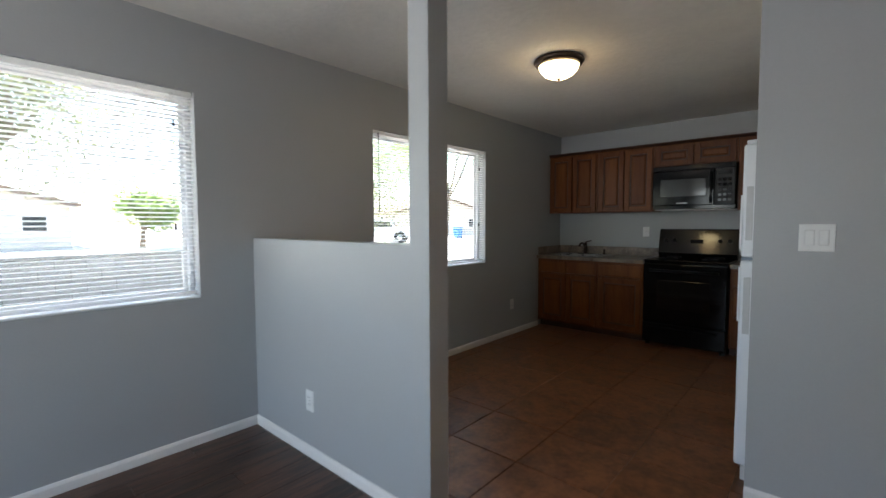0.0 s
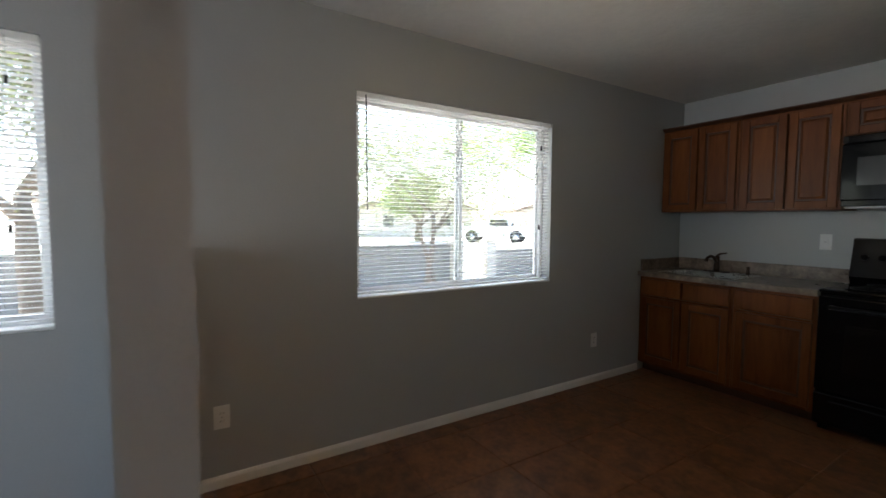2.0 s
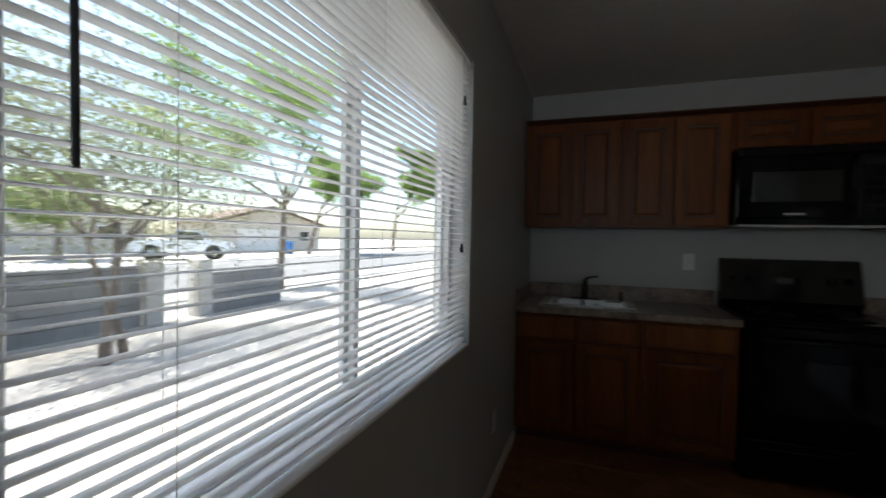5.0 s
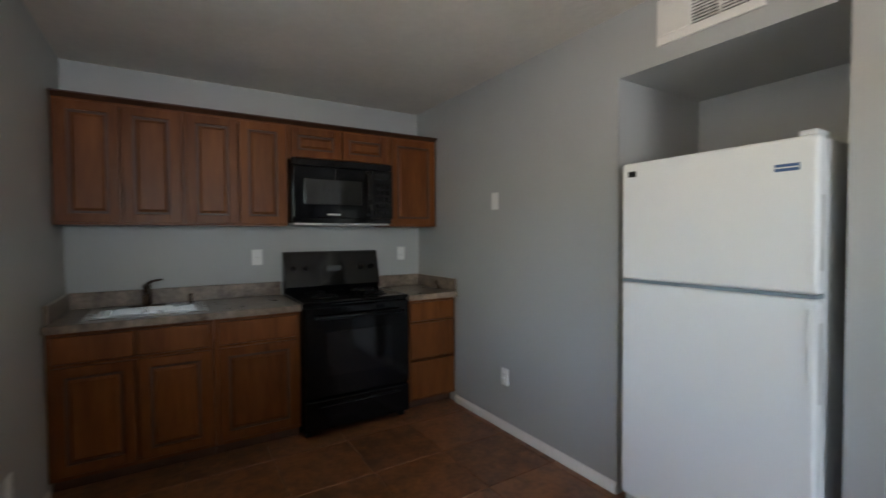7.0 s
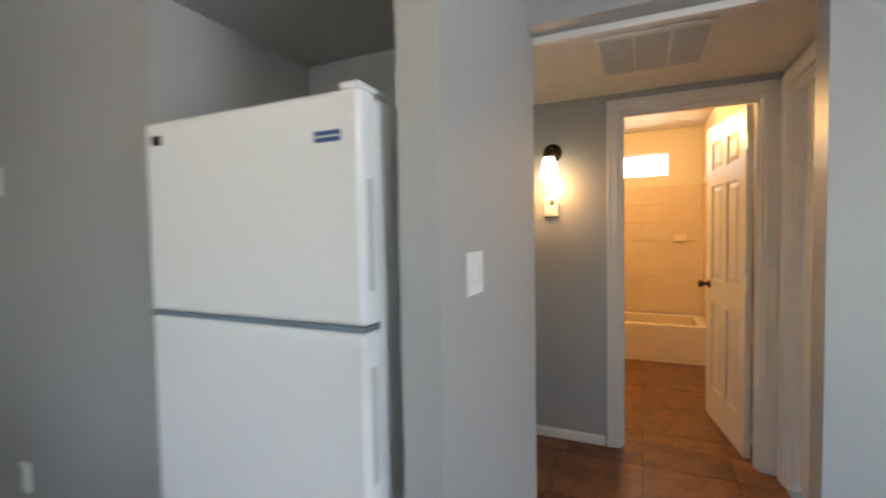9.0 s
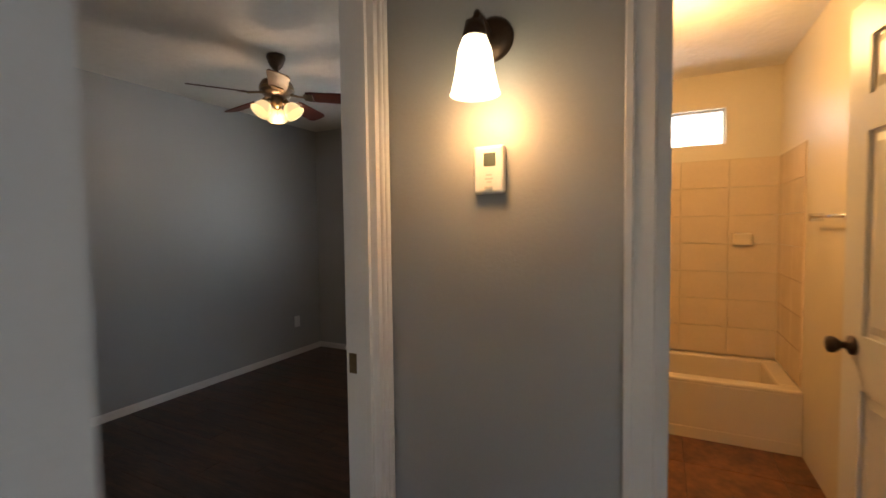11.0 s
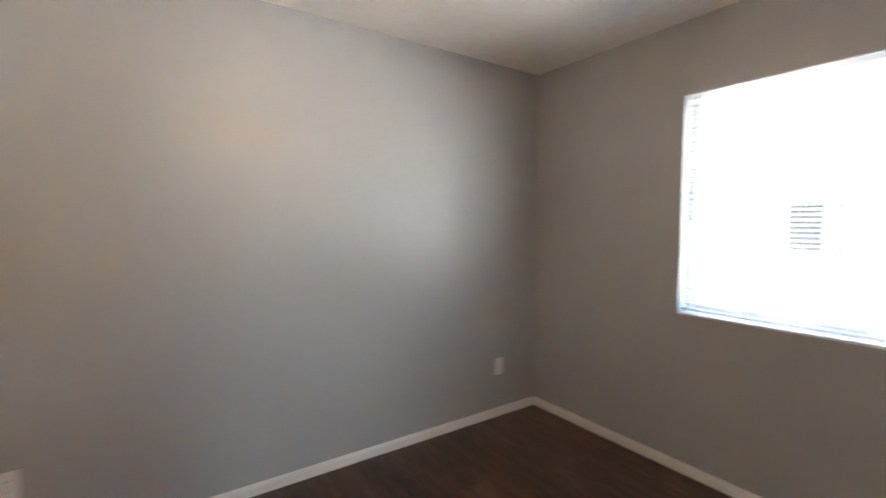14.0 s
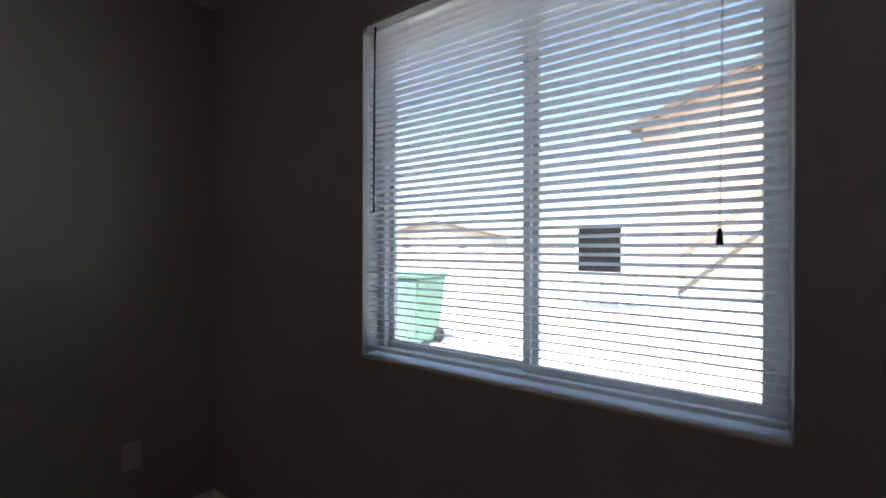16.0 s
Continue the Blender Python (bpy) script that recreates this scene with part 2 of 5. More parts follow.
def tube(bm, pts, radii, n=10):
    """A round tube along points."""
    pts = [Vector(p) for p in pts]
    rings = []
    for i, p in enumerate(pts):
        d = (pts[min(i + 1, len(pts) - 1)] - pts[max(i - 1, 0)]).normalized()
        q = d.to_track_quat("Z", "Y")
        r = radii[i] if isinstance(radii, (list, tuple)) else radii
        rings.append([bm.verts.new(p + q @ Vector((r * math.cos(2 * math.pi * k / n), r * math.sin(2 * math.pi * k / n), 0))) for k in range(n)])
    for a, b in zip(rings, rings[1:]):
        for k in range(n):
            f = bm.faces.new((a[k], a[(k + 1) % n], b[(k + 1) % n], b[k]))
            f.smooth = True
    bm.faces.new(rings[0])
    bm.faces.new(rings[-1])
    bmesh.ops.recalc_face_normals(bm, faces=bm.faces)
    return bm


def prism(bm, outline, axis, a, b):
    """A flat outline pushed from a to b along an axis ('x', 'y' or 'z')."""
    def place(u, v, w):
        return {"x": (w, u, v), "y": (u, w, v), "z": (u, v, w)}[axis]
    lo = [bm.verts.new(place(u, v, a)) for u, v in outline]
    hi = [bm.verts.new(place(u, v, b)) for u, v in outline]
    bm.faces.new(lo)
    bm.faces.new(hi)
    for i in range(len(lo)):
        j = (i + 1) % len(lo)
        bm.faces.new((lo[i], lo[j], hi[j], hi[i]))
    bmesh.ops.recalc_face_normals(bm, faces=bm.faces)
    return bm


def mesh_of(bm, name, mat):
    me = bpy.data.meshes.new(name)
    bm.normal_update()
    bm.to_mesh(me)
    bm.free()
    me.materials.append(mat)
    return me


def part(name, bm, mat, parent, label=""):
    ob = new(name, mesh_of(bm, name, mat))
    ob.parent = parent
    if label:
        ob["label"] = label
    return ob


def thing(name, label, category, loc=(0, 0, 0), rz=0, group="", kind=""):
    ob = new(name)
    ob.empty_display_size = 0.1
    ob.matrix_basis = pose(*loc, 0, 0, rz)
    return tagged(ob, label, category, group, kind)


def solid(name, bm, mat, label, category="", kind="", group=""):
    return tagged(new(name, mesh_of(bm, name, mat)), label, category, group, kind)


def structure(name, bm, mat, label, category=""):
    return solid(name, bm, mat, label, category or name.split("_")[0], "structure")


def wall(name, axis, p0, p1, a0, a1, z0, z1, openings=(), mat=None, label="light grey painted drywall wall"):
    """A wall with thickness p0..p1 across, a0..a1 along, with openings (a0, a1, z0, z1) through it."""
    bm = bmesh.new()
    def put(s0, s1, b0, b1):
        if s1 - s0 > 1e-4 and b1 - b0 > 1e-4:
            box(bm, *((p0, p1, s0, s1) if axis == "x" else (s0, s1, p0, p1)), b0, b1)
    at = a0
    for o0, o1, oz0, oz1 in sorted(openings):
        put(at, o0, z0, z1)
        put(o0, o1, z0, oz0)
        put(o0, o1, oz1, z1)
        at = o1
    put(at, a1, z0, z1)
    return structure(name, bm, mat or PAINT, label, "wall")


# ---- the plan ----
H = 2.44
KX, KY = 2.472, 0.0            # kitchen east wall, kitchen north wall
KW = (-3.23, -1.72, 0.885, 2.05)      # kitchen window in the west wall
LW = (-6.35, -4.53, 0.878, 2.05)      # living room window
HWY0, HWY1, HWZ = -4.21, -4.095, 1.215  # half wall
ALC0, ALC1, ALCX, ALCZ = -2.98, -2.10, 3.205, 2.122   # fridge alcove
STUB0 = -3.085
FZ = 0.018                     # finished floor level
LX = 3.325                     # living room east wall
HALLX, HALLN, HALLS, HALLZ = 4.40, -2.665, -4.175, 2.15
BX0, BX1, BY0, BY1 = 3.642, 7.11, -2.552, 0.09   # bedroom
BW = (-2.152, -0.963, 0.885, 2.054)
LIVS = -7.6
SW = (0.25, 1.75, 0.5, 2.1)     # window behind the start of the walk

wall("wall_west", "x", -0.16, 0.0, LIVS - 0.12, 0.12, -0.2, H + 0.02, [KW, LW])
wall("wall_north", "y", 0.0, 0.12, 0.0, KX + 0.11, -0.05, H + 0.02)
wall("wall_kitchen_east", "x", KX, KX + 0.11, ALC0, 0.0, -0.05, H + 0.02, [(ALC0, ALC1, -0.05, ALCZ)])
wall("wall_alcove_back", "x", ALCX, ALCX + 0.09, ALC0, ALC1 + 0.11, -0.05, H)
wall("wall_alcove_side", "y", ALC1, ALC1 + 0.11, KX + 0.11, ALCX, -0.05, H)
structure("ceiling_alcove", B(KX + 0.11, ALCX, ALC0, ALC1, ALCZ, ALCZ + 0.05), PAINT, "grey painted alcove soffit", "ceiling")
wall("wall_stub", "y", STUB0, ALC0, KX, LX + 0.12, -0.05, H + 0.02)
wall("wall_living_east", "x", LX, LX + 0.12, LIVS, STUB0, -0.05, H + 0.02, [(-4.03, STUB0, -0.05, 2.152)])
wall("wall_living_south", "y", LIVS - 0.12, LIVS, 0.0, LX + 0.12, -0.05, H + 0.02, [SW])
bm = bmesh.new()
box(bm, 0.0, 1.522, HWY0, HWY1, -0.05, HWZ)
box(bm, 1.41, 1.522, HWY0, HWY1, HWZ, H)
structure("wall_half", bm, PAINT, "grey half-height partition wall with a square post to the ceiling", "partition wall")
# hall
wall("wall_hall_lamp", "x", HALLX, HALLX + 0.11, HALLS - 0.1, HALLN, -0.05, H, [(-4.10, -3.38, -0.05, 2.05)])
wall("wall_hall_north", "y", HALLN, BY0, LX + 0.12, BX1, -0.05, H + 0.02, [(3.58, 4.355, -0.05, 2.05)])
wall("wall_hall_south", "y", HALLS - 0.1, HALLS, LX + 0.12, HALLX, -0.05, H, [(3.55, 4.28, -0.05, 2.05)])
wall("wall_hall_west", "x", LX, LX + 0.12, STUB0 + 0.14, HALLN, -0.05, H)
# bedroom
wall("wall_bedroom_east", "x", BX1, BX1 + 0.16, -4.3, BY1 + 0.12, -0.2, H + 0.02, [BW, (-3.795, -2.95, 1.93, 2.19)])
wall("wall_bedroom_north", "y", BY1, BY1 + 0.12, 3.1, BX1, -0.05, H + 0.02)
wall("wall_closet_front", "x", BX0 - 0.1, BX0, -1.80, BY1, -0.05, H, [(-1.465, 0.035, -0.05, 2.03)])
wall("wall_closet_side", "y", -1.89, -1.80, 3.30, BX0, -0.05, H)
wall("wall_closet_back", "x", 3.10, 3.20, ALC1 + 0.11, BY1, -0.05, H)
wall("wall_nook_west", "x", 3.31, 3.40, BY0, -1.89, -0.05, H)
# bathroom
wall("wall_bath_south", "y", -4.22, -4.12, HALLX + 0.11, BX1, -0.05, H, mat=BATHPAINT, label="cream painted bathroom wall")
wall("wall_bath_north", "y", -2.76, -2.684, HALLX + 0.11, BX1, -0.05, H, mat=BATHPAINT, label="cream painted bathroom wall")
structure("wall_bath_east", box(box(B(BX1 - 0.03, BX1 - 0.002, -4.12, -3.795, 0, H), BX1 - 0.03, BX1 - 0.002, -2.95, -2.76, 0, H), BX1 - 0.03, BX1 - 0.002, -3.795, -2.95, 0, 1.93), BATHPAINT, "cream painted bathroom wall", "wall")
structure("wall_bath_head", B(BX1 - 0.03, BX1 - 0.002, -3.795, -2.95, 2.19, H), BATHPAINT, "cream painted wall above the small window", "wall")

# ceilings
structure("ceiling", B(-0.16, LX + 0.12, LIVS - 0.12, 0.12, H, H + 0.1), CEIL, "off-white knock-down textured ceiling", "ceiling")
structure("ceiling_bedroom", B(3.1, BX1 + 0.16, BY0 - 0.05, BY1 + 0.12, H, H + 0.1), CEIL, "off-white textured bedroom ceiling", "ceiling")
structure("ceiling_hall", B(LX + 0.12, HALLX, HALLS, HALLN, HALLZ, HALLZ + 0.05), CEIL, "low off-white textured hall ceiling", "ceiling")
structure("ceiling_bath", B(HALLX, BX1 + 0.16, -4.3, BY0 - 0.05, H, H + 0.1), CEIL, "off-white bathroom ceiling", "ceiling")
# unseen roof slab with eaves, added to keep the sun off the windows
structure("roof", B(-0.95, BX1 + 0.75, LIVS - 0.7, 0.8, H + 0.12, H + 0.3), ROOF, "unseen low flat roof slab with eaves, added as sun shade", "roof")

# floors, under the pieces laid further down
structure("floor_tile", B(-0.01, BX1, HWY1 - 0.06, 0.02, -0.06, FZ - 0.004), GROUT, "dark grout bed of the tiled kitchen floor", "floor")
structure("floor_wood_living", B(-0.01, LX + 0.06, LIVS, HWY1 - 0.06, -0.06, FZ - 0.003), PLANKBASE, "dark wood plank floor", "floor")
structure("floor_wood_bedroom", B(3.2, BX1, BY0 - 0.05, BY1, -0.055, FZ - 0.0025), PLANKBASE, "dark wood plank floor", "floor")

# baseboards
BB = 0.078


def baseboard(x0, y0, x1, y1, side, name="baseboard"):
    """A skirting along a wall's face; side: +1 or -1, the way it stands out."""
    bm = bmesh.new()
    t = 0.013
    outline = [(0, 0), (t, 0), (t, BB - 0.016), (t * 0.45, BB), (0, BB)]
    if x0 == x1:
        prism(bm, [(x0 + side * u, v) for u, v in outline], "y", y0, y1)
    else:
        prism(bm, [(y0 + side * u, v) for u, v in outline], "x", x0, x1)
    return structure(name, bm, TRIM, "white painted wooden baseboard", "baseboard")


baseboard(0, HWY1, 0, -0.61, 1)
baseboard(0, LIVS, 0, HWY0 - 0.013, 1)
baseboard(0, HWY0, 1.522, HWY0, -1)
baseboard(0, HWY1, 1.522, HWY1, 1)
baseboard(1.522, HWY0 - 0.013, 1.522, HWY1 + 0.013, 1)
baseboard(KX, ALC1, KX, -0.61, -1)
baseboard(KX, STUB0, LX, STUB0, -1)
baseboard(LX, LIVS, LX, -4.03, -1)
baseboard(HALLX, -3.30, HALLX, HALLN, -1)
baseboard(BX0, BY1, BX1, BY1, -1)
baseboard(BX1, BY0, BX1, BY1 - 0.013, -1)
baseboard(4.42, BY0, BX1, BY0, 1)
baseboard(BX0, 0.035, BX0, BY1, 1)
baseboard(0, LIVS, LX, LIVS, 1)


# ---- windows and blinds ----
PITCH = 0.0235


def slat_mesh(length):
    bm = bmesh.new()
    prof = [(-0.0125, -0.0012), (-0.004, 0.0012), (0.004, 0.0012), (0.0125, -0.0012)]
    rows = [[bm.verts.new((u, s * length / 2, v)) for u, v in prof] for s in (-1, 1)]
    low = [[bm.verts.new((u, s * length / 2, v - 0.0006)) for u, v in prof] for s in (-1, 1)]
    for r in (rows, low):
        for i in range(3):
            bm.faces.new((r[0][i], r[0][i + 1], r[1][i + 1], r[1][i]))
    for i in (0, 3):
        bm.faces.new((rows[0][i], rows[1][i], low[1][i], low[0][i]))
    bmesh.ops.recalc_face_normals(bm, faces=bm.faces)
    return mesh_of(bm, "slat", SLAT)


def window(name, x, face, a0, a1, z0, z1, label):
    """A sliding window in an opening of a wall that runs along y. face: +1 where the room lies towards +x."""
    w = thing(name, label, "window", (x, (a0 + a1) / 2, z0), 0, kind="structure")
    L, T = a1 - a0, z1 - z0
    d = 0.055
    fx0, fx1 = sorted((-face * 0.085, -face * (0.085 + d)))
    bm = bmesh.new()
    for y0, y1, q0, q1 in ((-L / 2, L / 2, 0, 0.026), (-L / 2, L / 2, T - 0.026, T), (-L / 2, -L / 2 + 0.026, 0.026, T - 0.026), (L / 2 - 0.026, L / 2, 0.026, T - 0.026)):
        box(bm, fx0, fx1, y0, y1, q0, q1, bevel=0.003, seg=1)
    part("window_frame", bm, ALU, w, "white aluminium outer frame")
    for s, off in ((-1, 0.014), (1, 0.034)):
        cx = -face * (0.085 + off)
        y0, y1 = (-L / 2 + 0.026, 0.020) if s < 0 else (-0.020, L / 2 - 0.026)
        bm = bmesh.new()
        for a, b, q0, q1 in ((y0, y1, 0.026, 0.050), (y0, y1, T - 0.050, T - 0.026), (y0, y0 + 0.024, 0.050, T - 0.050), (y1 - 0.024, y1, 0.050, T - 0.050)):
            box(bm, cx - 0.009, cx + 0.009, a, b, q0, q1, bevel=0.002, seg=1)
        sash = part("sash", bm, ALU, w, "aluminium sliding sash")
        pane = part("pane", B(cx - 0.002, cx + 0.002, y0 + 0.02, y1 - 0.02, 0.046, T - 0.046), GLASS, sash, "clear glass pane")
        pane.visible_shadow = False
    part("window_sill", B(*sorted((face * 0.004, -face * 0.085)), -L / 2 + 0.001, L / 2 - 0.001, 0.001, 0.012, bevel=0.003, seg=1), WHITE, w, "white painted window sill")
    return w


def blind(x, face, a0, a1, z0, z1, tilt, wand_side, label, sag=0.0):
    L = a1 - a0 - 0.016
    T = z1 - z0
    b = thing("window_blind", label, "blind", (x - face * 0.028, (a0 + a1) / 2, z1), 0, group="window blinds")
    part("headrail", B(-0.019, 0.019, -L / 2, L / 2, -0.032, -0.002, bevel=0.003), SLAT, b, "white metal headrail")
    me = slat_mesh(L)
    n = int((T - 0.075) / PITCH)
    for i in range(n):
        s = new("slat", me)
        s.parent = b
        s.matrix_basis = pose(random.uniform(-0.0008, 0.0008), random.uniform(-0.001, 0.001), -0.045 - i * PITCH, random.uniform(-0.12, 0.12) + sag * (n - i) / n, tilt + random.uniform(-2.2, 2.2), 0)
    zb = -0.045 - n * PITCH - 0.006
    part("bottom_rail", B(-0.013, 0.013, -L / 2, L / 2, zb - 0.009, zb + 0.004, bevel=0.003), SLAT, b, "white bottom rail")
    for k in (-0.38, 0.0, 0.38) if L > 1.3 else (-0.34, 0.34):
        for u in (-0.0125, 0.0125):
            part("ladder_cord", tube(bmesh.new(), [(u, k * L, -0.03), (u, k * L, zb)], 0.0006, 5), CORD, b)
    wy = wand_side * (L / 2 - 0.05)
    part("tilt_wand", tube(bmesh.new(), [(face * 0.022, wy, -0.02), (face * 0.027, wy, -0.06), (face * 0.027, wy + 0.004, -0.66)], 0.004, 6), WAND, b, "smoky grey tilt wand")
    cy = -wand_side * (L / 2 - 0.11)
    cord = part("pull_cord", tube(bmesh.new(), [(face * 0.022, cy, -0.02), (face * 0.026, cy, -0.4), (face * 0.026, cy + 0.003, -0.74)], 0.0013, 5), CORD, b)
    part("tassel", lathe(bmesh.new(), [(0.003, 0.035), (0.006, 0.028), (0.008, 0.0), (0.0, 0.0)], Matrix.Translation((face * 0.026, cy + 0.003, -0.775)), 10), BLACKSOFT, cord, "dark cord tassel")
    short = part("pull_cord", tube(bmesh.new(), [(face * 0.022, cy + 0.012, -0.02), (face * 0.025, cy + 0.012, -0.17)], 0.0013, 5), CORD, b)
    part("tassel", lathe(bmesh.new(), [(0.003, 0.035), (0.006, 0.028), (0.008, 0.0), (0.0, 0.0)], Matrix.Translation((face * 0.025, cy + 0.012, -0.205)), 10), BLACKSOFT, short, "dark cord tassel")
    return b


window("window_1", 0.0, 1, *KW, "white aluminium sliding window over the kitchen floor")
window("window_2", 0.0, 1, *LW, "white aluminium sliding window in the living room")
window("window_3", BX1, -1, *BW, "white aluminium sliding window in the bedroom")
blind(0.0, 1, *KW, -2.0, -1, "white metal mini blind with open slats in the kitchen window")
blind(0.0, 1, *LW, -16.0, -1, "white metal mini blind with open slats in the living room window")
blind(BX1, -1, *BW, 20.0, 1, "white metal mini blind with tilted slats in the bedroom window")
w4 = thing("window_4", "small high window over the bathtub", "window", (BX1, -3.3725, 1.93), 0, kind="structure")
bm = bmesh.new()
for a in ((-0.4225, 0.4225, 0, 0.014), (-0.4225, 0.4225, 0.246, 0.26), (-0.4225, -0.408, 0.014, 0.246), (0.408, 0.4225, 0.014, 0.246), (-0.008, 0.008, 0.014, 0.246)):
    box(bm, 0.02, 0.05, *a, bevel=0.002, seg=1)
part("window_frame", bm, ALU, w4)
for a in ((-0.408, -0.008), (0.008, 0.408)):
    part("pane", B(0.033, 0.037, *a, 0.014, 0.246), GLASS, w4, "clear glass pane").visible_shadow = False
# the window behind the start of the walk
w5 = thing("window_5", "wide plain living room window", "window", ((SW[0] + SW[1]) / 2, LIVS - 0.06, SW[2]), 0, kind="structure")
bm = bmesh.new()
_l, _h = (SW[1] - SW[0]) / 2, SW[3] - SW[2]
for x0, x1, q0, q1 in ((-_l, _l, 0, 0.05), (-_l, _l, _h - 0.05, _h), (-_l, -_l + 0.05, 0.05, _h - 0.05), (_l - 0.05, _l, 0.05, _h - 0.05), (-0.025, 0.025, 0.05, _h - 0.05)):
    box(bm, x0, x1, -0.03, 0.03, q0, q1, bevel=0.003, seg=1)
part("window_frame", bm, ALU, w5)
lamp = new("south_window_light", bpy.data.lights.new("south_window_light", "AREA"))
lamp.data.shape, lamp.data.size, lamp.data.size_y = "RECTANGLE", 1.4, 1.5
lamp.data.energy, lamp.data.color = 4.6, (0.72, 0.86, 1.0)
lamp.matrix_world = look((1.0, LIVS - 0.08, 1.3), (1.0, 0, 1.3))


# ---- wall plates ----
def plate(name, loc, facing, w, h, kind, label, category):
    """A wall plate. facing: degrees about z that its face looks, 0 is +x."""
    p = thing(name, label, category, loc, facing)
    part("cover", B(0, 0.006, -w / 2, w / 2, -h / 2, h / 2, bevel=0.0025), PLASTIC, p)
    if kind == "outlet":
        for z in (-0.02, 0.02):
            r = part("receptacle", B(0.004, 0.0085, -0.016, 0.016, z - 0.014, z + 0.014, bevel=0.003), PLASTIC, p)
            for y in (-0.006, 0.006):
                part("slot", B(0.0075, 0.009, y - 0.0012, y + 0.0012, z - 0.003, z + 0.006), DARK, r)
        part("screw", lathe(bmesh.new(), [(0.003, 0), (0.003, 0.001), (0, 0.001)], pose(0.006, 0, 0, 0, 90, 0), 8), CHROME, p)
    elif kind == "gfci":
        part("receptacle", B(0.004, 0.009, -0.0165, 0.0165, -0.034, 0.034, bevel=0.002), PLASTIC, p)
        part("test_button", B(0.009, 0.0105, -0.007, 0.007, -0.004, 0.004), GRILLE, p)
    elif kind == "switch":
        for y in ((-0.023, 0.023) if w > 0.1 else (0,)):
            part("rocker", B(0.004, 0.011, y - 0.0165, y + 0.0165, -0.033, 0.033, bevel=0.003), PLASTIC, p)
    return p


plate("wall_outlet", (0.62, HWY0, 0.335), -90, 0.072, 0.116, "outlet", "white duplex outlet on the grey half wall", "outlet")
plate("wall_outlet", (0.0, -1.2, 0.37), 0, 0.072, 0.116, "outlet", "white duplex outlet below the kitchen window", "outlet")
plate("wall_outlet", (0.0, -3.93, 0.37), 0, 0.072, 0.116, "outlet", "white duplex outlet beside the half wall", "outlet")
plate("wall_outlet", (1.10, 0.0, 1.197), -90, 0.072, 0.116, "gfci", "white safety outlet above the counter", "outlet")
plate("wall_outlet", (2.29, 0.0, 1.197), -90, 0.072, 0.116, "outlet", "white duplex outlet beside the black stove", "outlet")
plate("wall_outlet", (KX, -1.215, 0.385), 180, 0.072, 0.116, "outlet", "white duplex outlet low on the kitchen wall", "outlet")
plate("blank_plate", (KX, -1.115, 1.585), 180, 0.072, 0.116, "blank", "white blank cover plate on the kitchen wall", "cover plate")
plate("light_switch", (2.69, STUB0, 1.24), -90, 0.118, 0.116, "switch", "white double rocker light switch on the wall end", "switch")
plate("wall_outlet", (4.258, BY1, 0.37), -90, 0.072, 0.116, "outlet", "white duplex outlet on the bedroom wall", "outlet")
plate("wall_outlet", (6.756, BY1, 0.374), -90, 0.072, 0.116, "blank", "white coax plate near the bedroom corner", "outlet")


# ---- kitchen cabinets ----
def panel_front(name, parent, x0, x1, z0, z1, y, label=""):
    """A framed cabinet front with a raised centre panel; its face looks to -y."""
    f = 0.052 if (z1 - z0) > 0.2 else 0.035
    bm = bmesh.new()
    for a, b, q0, q1 in ((x0, x0 + f, z0, z1), (x1 - f, x1, z0, z1), (x0 + f, x1 - f, z0, z0 + f), (x0 + f, x1 - f, z1 - f, z1)):
        box(bm, a, b, y - 0.019, y, q0, q1, bevel=0.003, seg=1)
    door = part(name, bm, CABWOOD, parent, label)
    part("groove", B(x0 + f - 0.002, x1 - f + 0.002, y - 0.008, y - 0.002, z0 + f - 0.002, z1 - f + 0.002), CABDARK, door, "dark glazed groove")
    i = f + 0.007
    bm = bmesh.new()
    r = bmesh.ops.create_cube(bm, size=1.0)
    bmesh.ops.transform(bm, verts=r["verts"], matrix=Matrix.Translation(((x0 + x1) / 2, y - 0.010, (z0 + z1) / 2)) @ Matrix.Diagonal((x1 - x0 - 2 * i, 0.014, z1 - z0 - 2 * i, 1)))
    for v in bm.verts:
        if v.co.y < y - 0.012:
            k = 0.022 if (z1 - z0) > 0.2 else 0.012
            v.co.x += k if v.co.x < (x0 + x1) / 2 else -k
            v.co.z += k if v.co.z < (z0 + z1) / 2 else -k
    part("raised_panel", bm, CABWOOD, door)
    return door


def slab_front(name, parent, x0, x1, z0, z1, y, label=""):
    return part(name, B(x0, x1, y - 0.019, y, z0, z1, bevel=0.006, seg=2), CABWOOD, parent, label)


